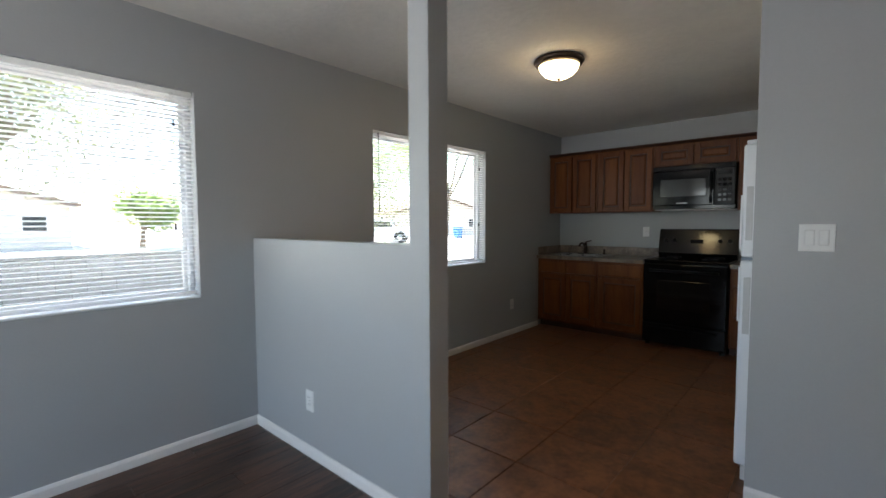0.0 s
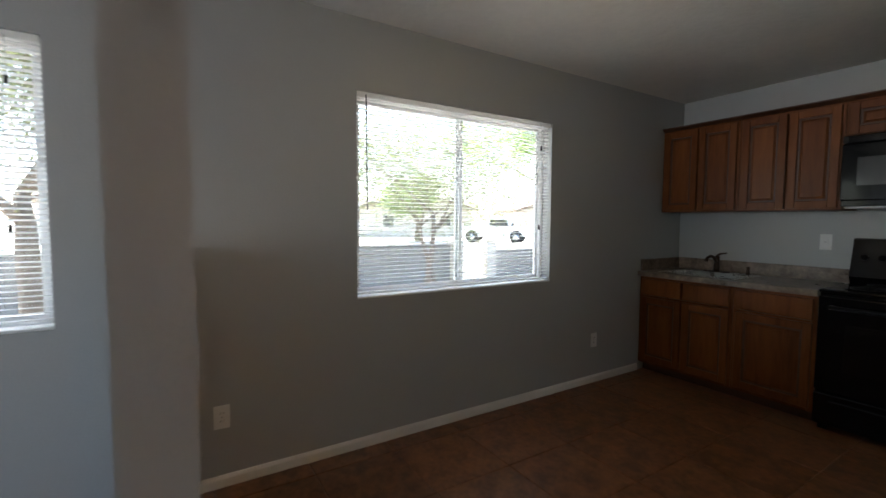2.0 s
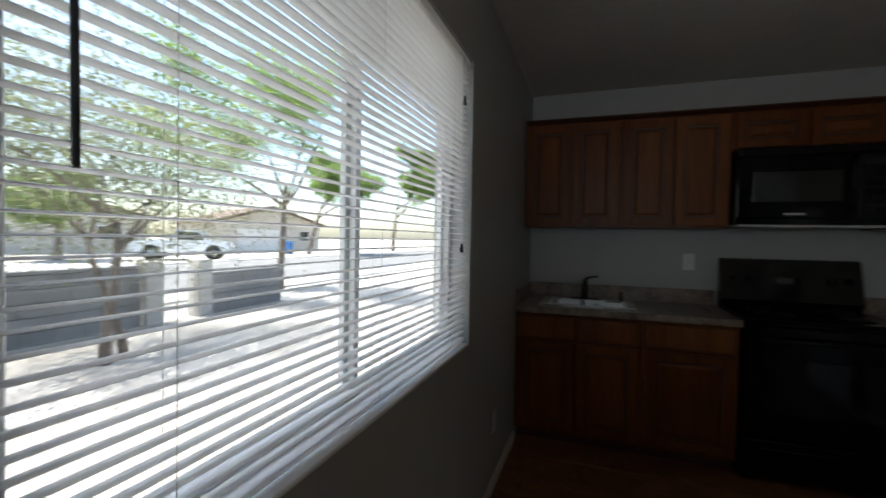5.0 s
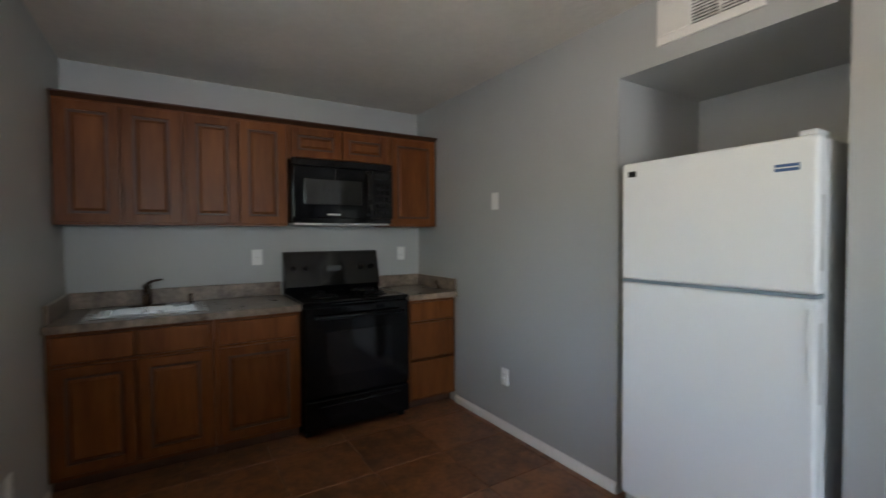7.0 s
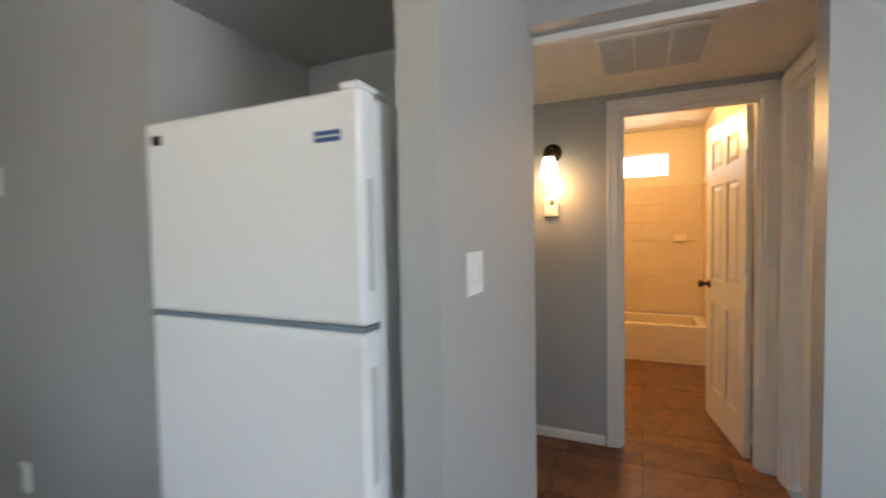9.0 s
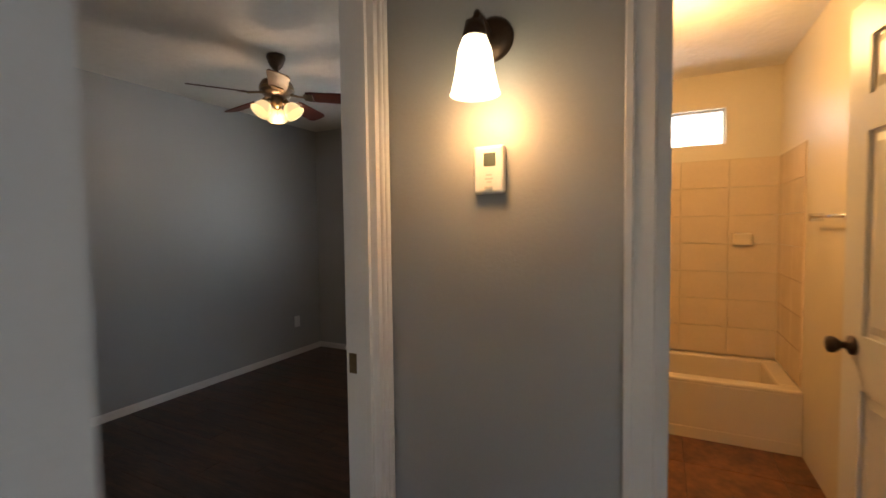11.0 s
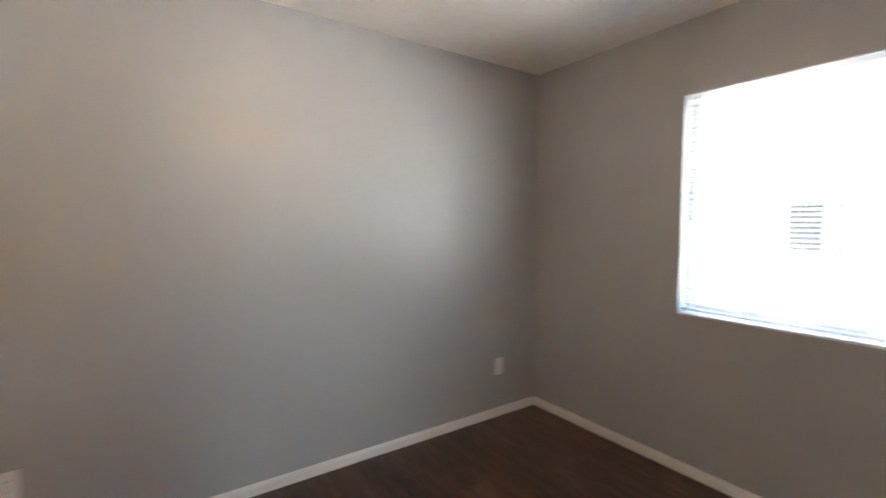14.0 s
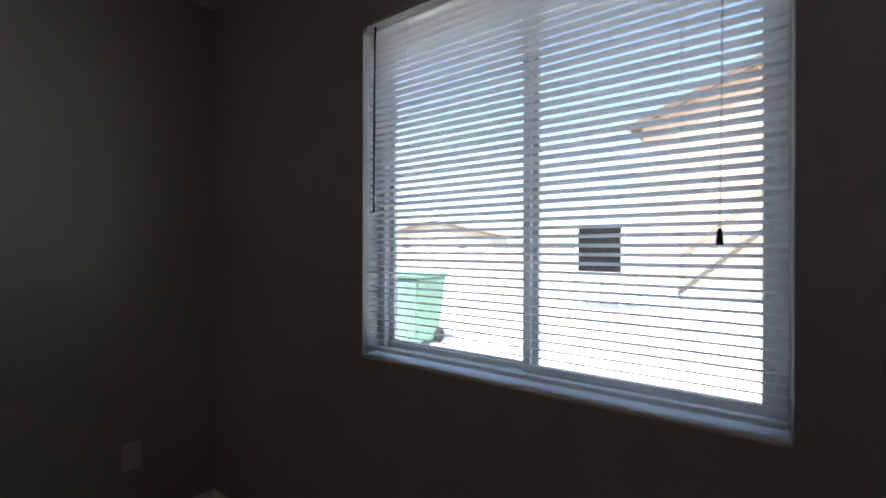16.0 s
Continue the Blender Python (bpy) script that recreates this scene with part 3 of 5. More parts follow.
def base_unit(name, x0, x1, doors, drawers, label):
    c = thing(name, label, "cabinet", (x0, 0, 0), 0, group="base cabinets")
    w = x1 - x0
    part("body", B(0.001, w - 0.001, -0.58, -0.002, 0.10, 0.868), CABWOOD, c)
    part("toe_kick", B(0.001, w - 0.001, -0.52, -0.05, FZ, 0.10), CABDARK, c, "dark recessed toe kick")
    bm = bmesh.new()
    for a, b in ((0.001, 0.035), (w - 0.035, w - 0.001)):
        box(bm, a, b, -0.598, -0.58, 0.10, 0.868, bevel=0.002, seg=1)
    for q0, q1 in ((0.10, 0.13), (0.835, 0.868), (0.675, 0.70)):
        box(bm, 0.035, w - 0.035, -0.598, -0.58, q0, q1)
    part("face_frame", bm, CABWOOD, c)
    if drawers == 3:
        for q0, q1 in ((0.705, 0.845), (0.42, 0.685), (0.12, 0.40)):
            slab_front("drawer_front", c, 0.022, w - 0.022, q0, q1, -0.599)
    else:
        dw = (w - 0.03) / doors
        for i in range(doors):
            a, b = 0.015 + i * dw + 0.008, 0.015 + (i + 1) * dw - 0.008
            slab_front("drawer_front", c, a, b, 0.705, 0.845, -0.599)
            panel_front("door", c, a, b, 0.125, 0.685, -0.599)
    return c


def wall_unit(name, x0, x1, z0, doors, label):
    c = thing(name, label, "cabinet", (x0, 0, 0), 0, group="wall cabinets")
    w, z1 = x1 - x0, 2.135
    part("body", B(0.001, w - 0.001, -0.30, -0.002, z0, z1), CABWOOD, c)
    bm = bmesh.new()
    for a, b in ((0.001, 0.03), (w - 0.03, w - 0.001)):
        box(bm, a, b, -0.316, -0.30, z0, z1, bevel=0.002, seg=1)
    for q0, q1 in ((z0, z0 + 0.03), (z1 - 0.03, z1)):
        box(bm, 0.03, w - 0.03, -0.316, -0.30, q0, q1)
    part("face_frame", bm, CABWOOD, c)
    bm = bmesh.new()
    prism(bm, [(-0.316, z1 + 0.0), (-0.345, z1 + 0.022), (-0.345, z1 + 0.03), (-0.002, z1 + 0.03), (-0.002, z1)], "x", 0, w)
    part("crown", bm, CABDARK, c, "dark stained crown strip")
    dw = (w - 0.024) / doors
    for i in range(doors):
        panel_front("door", c, 0.012 + i * dw + 0.007, 0.012 + (i + 1) * dw - 0.007, z0 + 0.012, z1 - 0.015, -0.317)
    return c


base_unit("sink_cabinet", 0.004, 0.762, 2, 2, "brown stained sink base cabinet with two doors")
base_unit("base_cabinet", 0.762, 1.262, 1, 1, "brown stained base cabinet with one door and drawer")
base_unit("drawer_cabinet", 2.04, 2.469, 1, 3, "brown stained narrow cabinet with three drawers")
wall_unit("wall_cabinet", 0.004, 0.632, 1.425, 2, "brown stained wall cabinet with two raised-panel doors")
wall_unit("wall_cabinet", 0.632, 1.262, 1.425, 2, "brown stained wall cabinet with two raised-panel doors")
wall_unit("short_wall_cabinet", 1.262, 2.036, 1.90, 2, "short brown wall cabinet above the black microwave")
wall_unit("narrow_wall_cabinet", 2.036, 2.469, 1.425, 1, "brown stained single-door wall cabinet in the corner")

# worktops
SX0, SX1, SY0, SY1 = 0.16, 0.72, -0.53, -0.13
wt = thing("worktop", "brown stone-look laminate worktop with a sink cut-out", "worktop")
bm = bmesh.new()
for a in ((0.002, SX0, -0.635, -0.002), (SX1, 1.264, -0.635, -0.002), (SX0, SX1, -0.635, SY0), (SX0, SX1, SY1, -0.002)):
    box(bm, *a, 0.87, 0.908)
part("top", bm, COUNTER, wt)
part("front_edge", B(0.002, 1.264, -0.642, -0.635, 0.868, 0.909, bevel=0.003), COUNTER, wt)
part("backsplash", B(0.002, 1.264, -0.021, -0.002, 0.908, 1.008, bevel=0.003), COUNTER, wt)
part("side_splash", B(0.002, 0.021, -0.60, -0.021, 0.908, 1.008, bevel=0.003), COUNTER, wt)
wt2 = thing("worktop", "short brown stone-look laminate worktop in the corner", "worktop")
part("top", B(2.038, 2.470, -0.635, -0.002, 0.87, 0.908), COUNTER, wt2)
part("front_edge", B(2.038, 2.470, -0.642, -0.635, 0.868, 0.909, bevel=0.003), COUNTER, wt2)
part("backsplash", B(2.038, 2.451, -0.021, -0.002, 0.908, 1.008, bevel=0.003), COUNTER, wt2)
part("side_splash", B(2.451, 2.470, -0.63, -0.002, 0.908, 1.008, bevel=0.003), COUNTER, wt2)

# sink and tap
sk = thing("kitchen_sink", "shallow stainless steel drop-in sink in the worktop", "sink", (0, 0, 0))
bm = bmesh.new()
for a in ((SX0 - 0.02, SX1 + 0.02, SY0 - 0.02, SY0 + 0.03), (SX0 - 0.02, SX1 + 0.02, SY1 - 0.06, SY1 + 0.03), (SX0 - 0.02, SX0 + 0.03, SY0 + 0.03, SY1 - 0.06), (SX1 - 0.03, SX1 + 0.02, SY0 + 0.03, SY1 - 0.06)):
    box(bm, *a, 0.908, 0.914, bevel=0.002, seg=1)
part("rim", bm, STEEL, sk)
bm = bmesh.new()
ix0, ix1, iy0, iy1 = SX0 + 0.03, SX1 - 0.03, SY0 + 0.03, SY1 - 0.06
for a in ((ix0, ix1, iy0, iy0 + 0.004), (ix0, ix1, iy1 - 0.004, iy1), (ix0, ix0 + 0.004, iy0, iy1), (ix1 - 0.004, ix1, iy0, iy1)):
    box(bm, *a, 0.875, 0.912)
box(bm, ix0, ix1, iy0, iy1, 0.872, 0.876)
part("basin", bm, STEEL, sk)
part("drain", lathe(bmesh.new(), [(0.04, 0.876), (0.04, 0.879), (0.025, 0.878), (0, 0.877)], Matrix.Translation((0.44, -0.34, 0)), 20), CHROME, sk)
fc = thing("kitchen_tap", "dark bronze single-lever kitchen tap behind the sink", "tap", (0.42, -0.155, 0.914))
part("base_plate", B(-0.10, 0.10, -0.025, 0.025, 0, 0.008, bevel=0.004), BRONZE, fc)
part("stem", lathe(bmesh.new(), [(0.024, 0.008), (0.022, 0.05), (0.019, 0.11), (0.022, 0.13), (0.0, 0.142)], None, 18), BRONZE, fc)
part("spout", tube(bmesh.new(), [(0, 0, 0.08), (0.0, -0.05, 0.125), (0.0, -0.11, 0.14), (0, -0.16, 0.125), (0, -0.175, 0.10)], [0.016, 0.014, 0.012, 0.012, 0.013], 12), BRONZE, fc)
part("lever", tube(bmesh.new(), [(0, 0, 0.138), (0.03, -0.01, 0.158), (0.085, -0.02, 0.166)], [0.012, 0.008, 0.006], 10), BRONZE, fc)
spr = solid("sink_sprayer", lathe(bmesh.new(), [(0.016, 0), (0.014, 0.02), (0.011, 0.045), (0.014, 0.06), (0, 0.066)], Matrix.Translation((0.66, -0.155, 0.914)), 14), BRONZE, "small dark sprayer on the sink rim", "sprayer")

# stove
st = thing("stove", "black freestanding electric stove between brown cabinets", "stove", (1.651, 0, FZ))
W2 = 0.378
part("body", B(-W2, W2, -0.62, -0.03, 0.035, 0.885, bevel=0.004), BLACK, st)
part("cooktop", B(-W2 - 0.001, W2 + 0.001, -0.655, -0.03, 0.885, 0.905, bevel=0.008), BLACK, st, "glossy black cooktop")
bm = bmesh.new()
prism(bm, [(-0.105, 0.905), (-0.130, 0.95), (-0.066, 1.205), (-0.050, 1.215), (-0.028, 1.215), (-0.028, 0.905)], "x", -W2, W2)
bg = part("backguard", bm, BGUARD, st, "glossy black control panel")
tilt = math.degrees(math.atan2(0.064, 0.255))
for x in (-0.31, -0.22, 0.22, 0.31):
    part("knob", lathe(bmesh.new(), [(0.022, 0), (0.021, 0.008), (0.016, 0.012), (0.014, 0.024), (0, 0.026)], pose(x, -0.1, 1.085, 90 - tilt, 0, 0), 18), BLACKSOFT, bg)
part("clock_display", B(-0.06, 0.06, -0.106, -0.09, 1.06, 1.10), BGLASS, bg)
for x, y, r in ((-0.19, -0.46, 0.10), (0.19, -0.46, 0.078), (-0.19, -0.22, 0.078), (0.19, -0.22, 0.10)):
    pan = part("drip_pan", lathe(bmesh.new(), [(r + 0.012, 0.905), (r + 0.012, 0.909), (r, 0.909), (r * 0.5, 0.9065), (0, 0.9065)], Matrix.Translation((x, y, 0)), 28), BLACK, st)
    bm = bmesh.new()
    pts = [(x + (0.018 + (r - 0.022) * k / 44) * math.cos(k * 0.6), y + (0.018 + (r - 0.022) * k / 44) * math.sin(k * 0.6), 0.914) for k in range(45)]
    part("coil", tube(bm, pts, 0.0045, 6), BLACKSOFT, pan, "dark spiral heating coil")
door = part("oven_door", B(-W2 + 0.003, W2 - 0.003, -0.66, -0.62, 0.265, 0.865, bevel=0.008), BLACK, st)
part("oven_window", B(-0.24, 0.24, -0.6625, -0.65, 0.40, 0.70, bevel=0.004), BGLASS, door, "dark glass oven window")
bm = tube(bmesh.new(), [(-0.31, -0.70, 0.80), (0.31, -0.70, 0.80)], 0.013, 12)
for x in (-0.30, 0.30):
    box(bm, x - 0.012, x + 0.012, -0.70, -0.655, 0.79, 0.81)
part("handle", bm, BLACKSOFT, door, "black bar handle")
dr = part("storage_drawer", B(-W2 + 0.003, W2 - 0.003, -0.66, -0.62, 0.055, 0.25, bevel=0.008), BLACK, st)
part("drawer_pull", B(-0.30, 0.30, -0.675, -0.655, 0.185, 0.215, bevel=0.008), BLACK, dr, "moulded drawer pull")
for x in (-0.34, 0.34):
    for y in (-0.58, -0.08):
        part("foot", B(x - 0.02, x + 0.02, y - 0.02, y + 0.02, 0, 0.036), BLACKSOFT, st)

# microwave
mw = thing("microwave", "black over-the-range microwave under the short cabinet", "microwave", (1.651, 0, 1.445))
part("body", B(-W2, W2, -0.37, -0.002, 0, 0.453, bevel=0.004), BLACK, mw)
md = part("door", B(-W2, 0.20, -0.405, -0.37, 0.035, 0.40, bevel=0.008), BLACK, mw)
part("window", B(-0.30, 0.13, -0.4075, -0.40, 0.13, 0.31, bevel=0.004), MWGLASS, md, "reflective dark glass window")
part("badge", B(-0.14, -0.04, -0.4065, -0.403, 0.055, 0.067), GRILLE, md)
bm = tube(bmesh.new(), [(0.172, -0.405, 0.06), (0.172, -0.44, 0.09), (0.172, -0.445, 0.22), (0.172, -0.44, 0.35), (0.172, -0.405, 0.38)], 0.011, 10)
part("handle", bm, BLACKSOFT, md, "curved black handle")
cp = part("control_panel", B(0.204, W2, -0.402, -0.37, 0.035, 0.40, bevel=0.005), BLACKSOFT, mw)
part("display", B(0.23, 0.35, -0.4045, -0.40, 0.335, 0.375), BGLASS, cp)
for r in range(5):
    for c in range(3):
        part("button", B(0.232 + c * 0.042, 0.264 + c * 0.042, -0.4045, -0.40, 0.07 + r * 0.05, 0.10 + r * 0.05, bevel=0.003, seg=1), BLACK, cp)
vent = part("vent_strip", B(-W2, W2, -0.395, -0.37, 0.405, 0.452, bevel=0.004), BLACKSOFT, mw)
for i in range(5):
    part("louvre", B(-0.35, 0.35, -0.3985, -0.393, 0.411 + i * 0.008, 0.415 + i * 0.008), BLACK, vent)
part("underside", B(-0.36, 0.36, -0.36, -0.02, -0.012, 0.001), GRILLE, mw, "grey underside with lamp and filters")

# refrigerator
fr = thing("refrigerator", "white top-freezer refrigerator standing in the wall alcove", "refrigerator", (0, 0, FZ))
FY0, FY1, FX = -2.925, -2.168, 2.405
part("cabinet", B(FX + 0.075, 3.12, FY0, FY1, 0.04, 1.655, bevel=0.006), WHITE, fr)
fz = part("freezer_door", B(FX, FX + 0.07, FY0, FY1, 1.118, 1.664, bevel=0.014, seg=3), WHITE, fr)
fd = part("main_door", B(FX, FX + 0.07, FY0, FY1, 0.075, 1.103, bevel=0.014, seg=3), WHITE, fr)
part("gasket", B(FX + 0.068, FX + 0.077, FY0 + 0.01, FY1 - 0.01, 0.08, 1.65), GRILLE, fr, "grey rubber door gasket")
for d, q0, q1 in ((fz, 1.15, 1.42), (fd, 0.80, 1.07)):
    bm = bmesh.new()
    prism(bm, [(FX + 0.002, FY0 + 0.003), (FX - 0.006, FY0 + 0.006), (FX - 0.007, FY0 + 0.022), (FX + 0.002, FY0 + 0.028)], "z", q0, q1)
    part("handle", bm, WHITE, d, "white moulded vertical handle")
for d, q0, q1 in ((fz, 1.20, 1.46), (fd, 0.74, 1.02)):
    part("grip_recess", B(FX + 0.018, FX + 0.046, FY0 - 0.001, FY0 + 0.004, q0, q1, bevel=0.001, seg=1), GRILLE, d, "grey recessed grip in the door edge")
part("seam_trim", B(FX + 0.004, FX + 0.07, FY0 + 0.004, FY1 - 0.004, 1.104, 1.117), SEAM, fr, "bright metal strip between the doors")
part("badge", B(FX - 0.002, FX + 0.002, FY1 - 0.075, FY1 - 0.035, 1.597, 1.624), BLACKSOFT, fz, "small dark badge")
part("label_sticker", B(FX - 0.0015, FX + 0.002, FY0 + 0.055, FY0 + 0.13, 1.548, 1.574), BLUE, fz, "small blue and white sticker")
part("sticker_stripe", B(FX - 0.002, FX + 0.002, FY0 + 0.058, FY0 + 0.127, 1.559, 1.563), PLASTIC, fz)
part("hinge_cap", B(FX + 0.01, FX + 0.13, FY0 + 0.01, FY0 + 0.065, 1.664, 1.684, bevel=0.006), WHITE, fr, "white plastic hinge cap")
part("toe_grille", B(FX + 0.03, FX + 0.06, FY0 + 0.01, FY1 - 0.01, 0.0, 0.07), GRILLE, fr)

# supply vent above the alcove
sv = thing("wall_vent", "white metal air supply vent high on the kitchen wall", "vent", (KX, -2.52, 2.20))
bm = bmesh.new()
for a in ((-0.215, 0.215, 0, 0.04), (-0.215, 0.215, 0.165, 0.205), (0.06, 0.215, 0.04, 0.165), (-0.215, -0.17, 0.04, 0.165), (-0.062, -0.048, 0.04, 0.165)):
    box(bm, -0.012, 0, *a, bevel=0.003, seg=1)
part("frame", bm, TRIM, sv)
part("backing", B(-0.003, -0.001, -0.18, 0.07, 0.035, 0.17), DARK, sv)
for s0, s1 in ((-0.168, -0.064), (-0.046, 0.058)):
    for i in range(9):
        part("vane", B(-0.010, -0.004, s0, s1, 0.046 + i * 0.0135, 0.052 + i * 0.0135), TRIM, sv)

# dome light on the kitchen ceiling
dl = thing("ceiling_light", "lit flush dome light with a bronze rim", "ceiling light", (1.27, -2.61, H))
part("rim", lathe(bmesh.new(), [(0.0, 0), (0.165, 0), (0.172, -0.015), (0.160, -0.034), (0.142, -0.045), (0.138, -0.04), (0.0, -0.04)], None, 40), BRONZE, dl, "dark bronze metal rim")
part("shade", lathe(bmesh.new(), [(0.138, -0.046), (0.128, -0.072), (0.10, -0.102), (0.06, -0.122), (0.0, -0.128)], None, 40), SHADE_DOME, dl, "glowing alabaster glass bowl")
part("finial", lathe(bmesh.new(), [(0.0, -0.145), (0.008, -0.141), (0.010, -0.134), (0.016, -0.128), (0.0, -0.124)], None, 14), BRONZE, dl)
bulb("dome_bulb", (1.27, -2.61, H - 0.24), 0.22, (1.0, 0.70, 0.36), 0.1)


# ---- doors, casings ----
def six_panel(parent, w, h, t, name="leaf"):
    """A six-panel door leaf from the hinge at the origin along +x; returns the leaf."""
    bm = bmesh.new()
    box(bm, 0.004, w - 0.004, -t / 2 + 0.0115, t / 2 - 0.0115, 0.004, h - 0.004)
    sw, mw_ = 0.105, 0.085
    zs = [(0.0, 0.22), (0.80, 0.97), (1.60, 1.71), (h - 0.115, h)]
    for a, b in ((0, sw), (w - sw, w), (w / 2 - mw_ / 2, w / 2 + mw_ / 2)):
        box(bm, a, b, -t / 2, t / 2, 0, h)
    for q0, q1 in zs:
        for a, b in ((sw, w / 2 - mw_ / 2), (w / 2 + mw_ / 2, w - sw)):
            box(bm, a, b, -t / 2, t / 2, q0, q1)
    leaf = part(name, bm, DOORPAINT, parent)
    for (_, q0), (q1, _) in zip(zs, zs[1:]):
        for a, b in ((sw, w / 2 - mw_ / 2), (w / 2 + mw_ / 2, w - sw)):
            for s in (-1, 1):
                pm = bmesh.new()
                y0 = s * (t / 2 - 0.0115)
                g = 0.014
                outer = [(a + g, q0 + g), (b - g, q0 + g), (b - g, q1 - g), (a + g, q1 - g)]
                k = g + 0.026
                inner = [(a + k, q0 + k), (b - k, q0 + k), (b - k, q1 - k), (a + k, q1 - k)]
                lo = [pm.verts.new((x, y0, z)) for x, z in outer]
                hi = [pm.verts.new((x, y0 + s * 0.009, z)) for x, z in inner]
                pm.faces.new(lo)
                pm.faces.new(hi)
                for i in range(4):
                    pm.faces.new((lo[i], lo[(i + 1) % 4], hi[(i + 1) % 4], hi[i]))
                bmesh.ops.recalc_face_normals(pm, faces=pm.faces)
                part("panel", pm, DOORPAINT, leaf)
    return leaf


def knobs(leaf, x, z, t, mat=None):
    for s in (-1, 1):
        k = part("door_knob", lathe(bmesh.new(), [(0.031, 0), (0.031, 0.006), (0.014, 0.012), (0.011, 0.03), (0.020, 0.040), (0.027, 0.052), (0.026, 0.064), (0.014, 0.070), (0, 0.071)], pose(x, s * t / 2, z, -90 * s, 0, 0), 22), mat or BRASS, leaf, "round antique brass knob")


def casing(axis, plane, side, a0, a1, z1, w=0.065):
    """White trim round an opening a0..a1 in a wall face."""
    bm = bmesh.new()
    t0, t1 = sorted((plane, plane + side * 0.014))
    e0, e1 = sorted((plane, plane + side * 0.020))
    def put(b0, b1, q0, q1, p0, p1):
        box(bm, *((p0, p1, b0, b1) if axis == "x" else (b0, b1, p0, p1)), q0, q1, bevel=0.003, seg=1)
    put(a0 - w, a0, FZ, z1 + w, t0, t1)
    put(a1, a1 + w, FZ, z1 + w, t0, t1)
    put(a0, a1, z1, z1 + w, t0, t1)
    put(a0 - w, a0 - w + 0.02, FZ, z1 + w, e0, e1)
    put(a1 + w - 0.02, a1 + w, FZ, z1 + w, e0, e1)
    put(a0 - w, a1 + w, z1 + w - 0.02, z1 + w, e0, e1)
    return structure("trim", bm, TRIM, "white painted door casing", "door casing")


def jamb(axis, p0, p1, a0, a1, z1, stop):
    bm = bmesh.new()
    def put(b0, b1, q0, q1, c0, c1):
        box(bm, *((c0, c1, b0, b1) if axis == "x" else (b0, b1, c0, c1)), q0, q1)
    put(a0, a0 + 0.018, FZ, z1, p0, p1)
    put(a1 - 0.018, a1, FZ, z1, p0, p1)
    put(a0 + 0.018, a1 - 0.018, z1 - 0.018, z1, p0, p1)
    s0, s1 = stop
    put(a0 + 0.018, a0 + 0.030, FZ, z1 - 0.018, s0, s1)
    put(a1 - 0.030, a1 - 0.018, FZ, z1 - 0.018, s0, s1)
    put(a0 + 0.030, a1 - 0.030, z1 - 0.030, z1 - 0.018, s0, s1)
    return structure("trim", bm, TRIM, "white painted door jamb", "door jamb")


BT0, BT1 = -4.10, -3.38
casing("x", HALLX, -1, BT0, BT1, 2.045)
casing("x", HALLX + 0.11, 1, BT0, BT1, 2.045, 0.04)
jamb("x", HALLX - 0.003, HALLX + 0.113, BT0, BT1, 2.05, (HALLX + 0.03, HALLX + 0.065))
BD0, BD1 = 3.58, 4.355
casing("y", HALLN, -1, BD0, BD1, 2.045, 0.030)
casing("y", BY0, 1, BD0, BD1, 2.045, 0.05)
jamb("y", HALLN - 0.003, BY0 + 0.003, BD0, BD1, 2.05, (HALLN + 0.02, HALLN + 0.058))
strike = solid("strike_plate", B(BD1 - 0.0205, BD1 - 0.0175, BY0 - 0.034, BY0 - 0.008, 0.92, 0.98), BRASS, "small brass strike plate on the door jamb", "strike plate")
casing("y", HALLS, 1, 3.55, 4.28, 2.045)
jamb("y", HALLS - 0.1, HALLS + 0.003, 3.55, 4.28, 2.04, (HALLS - 0.05, HALLS - 0.02))

d1 = thing("door_1", "white six-panel bedroom door standing half open", "door", (BD0 + 0.022, BY0 + 0.012, FZ + 0.01), 85, kind="structure")
leaf = six_panel(d1, 0.725, 2.0, 0.035)
knobs(leaf, 0.66, 0.94, 0.035)
for z in (0.2, 1.0, 1.8):
    part("hinge", tube(bmesh.new(), [(-0.004, 0.02, z - 0.045), (-0.004, 0.02, z + 0.045)], 0.007, 8), BRASS, d1)
d2 = thing("door_2", "white six-panel bathroom door standing open", "door", (HALLX + 0.118, BT0 + 0.045, FZ + 0.01), 9, kind="structure")
leaf = six_panel(d2, 0.68, 2.0, 0.035)
knobs(leaf, 0.62, 0.93, 0.035, BRONZE)
for z in (0.2, 1.0, 1.8):
    part("hinge", B(-0.03, 0.02, 0.015, 0.022, z - 0.045, z + 0.045), PLASTIC, d2, "white painted hinge")
d3 = thing("door_3", "white six-panel hall closet door, closed", "door", (3.575, HALLS - 0.072, FZ + 0.01), 0, kind="structure")
leaf = six_panel(d3, 0.68, 2.005, 0.035)
knobs(leaf, 0.06, 0.93, 0.035)

# sliding closet doors in the bedroom
cdr = thing("closet_doors", "pair of white six-panel sliding closet doors", "closet doors", (0, 0, 0), kind="structure")
for nm, y0, y1, x in (("rear_door", -1.46, -0.62, BX0 - 0.072), ("front_door", -0.67, 0.03, BX0 - 0.030)):
    e = new(nm)
    e.parent = cdr
    e.matrix_basis = pose(x, y0, FZ + 0.012, 0, 0, 90)
    six_panel(e, y1 - y0, 1.985, 0.032)
structure("trim", B(BX0, BX0 + 0.016, -1.50, 0.07, 2.015, 2.075, bevel=0.004), TRIM, "white painted closet header board", "trim")
structure("trim", B(BX0 - 0.09, BX0 - 0.004, -1.463, 0.033, 2.016, 2.029), BRONZE, "dark metal sliding door track", "door track")
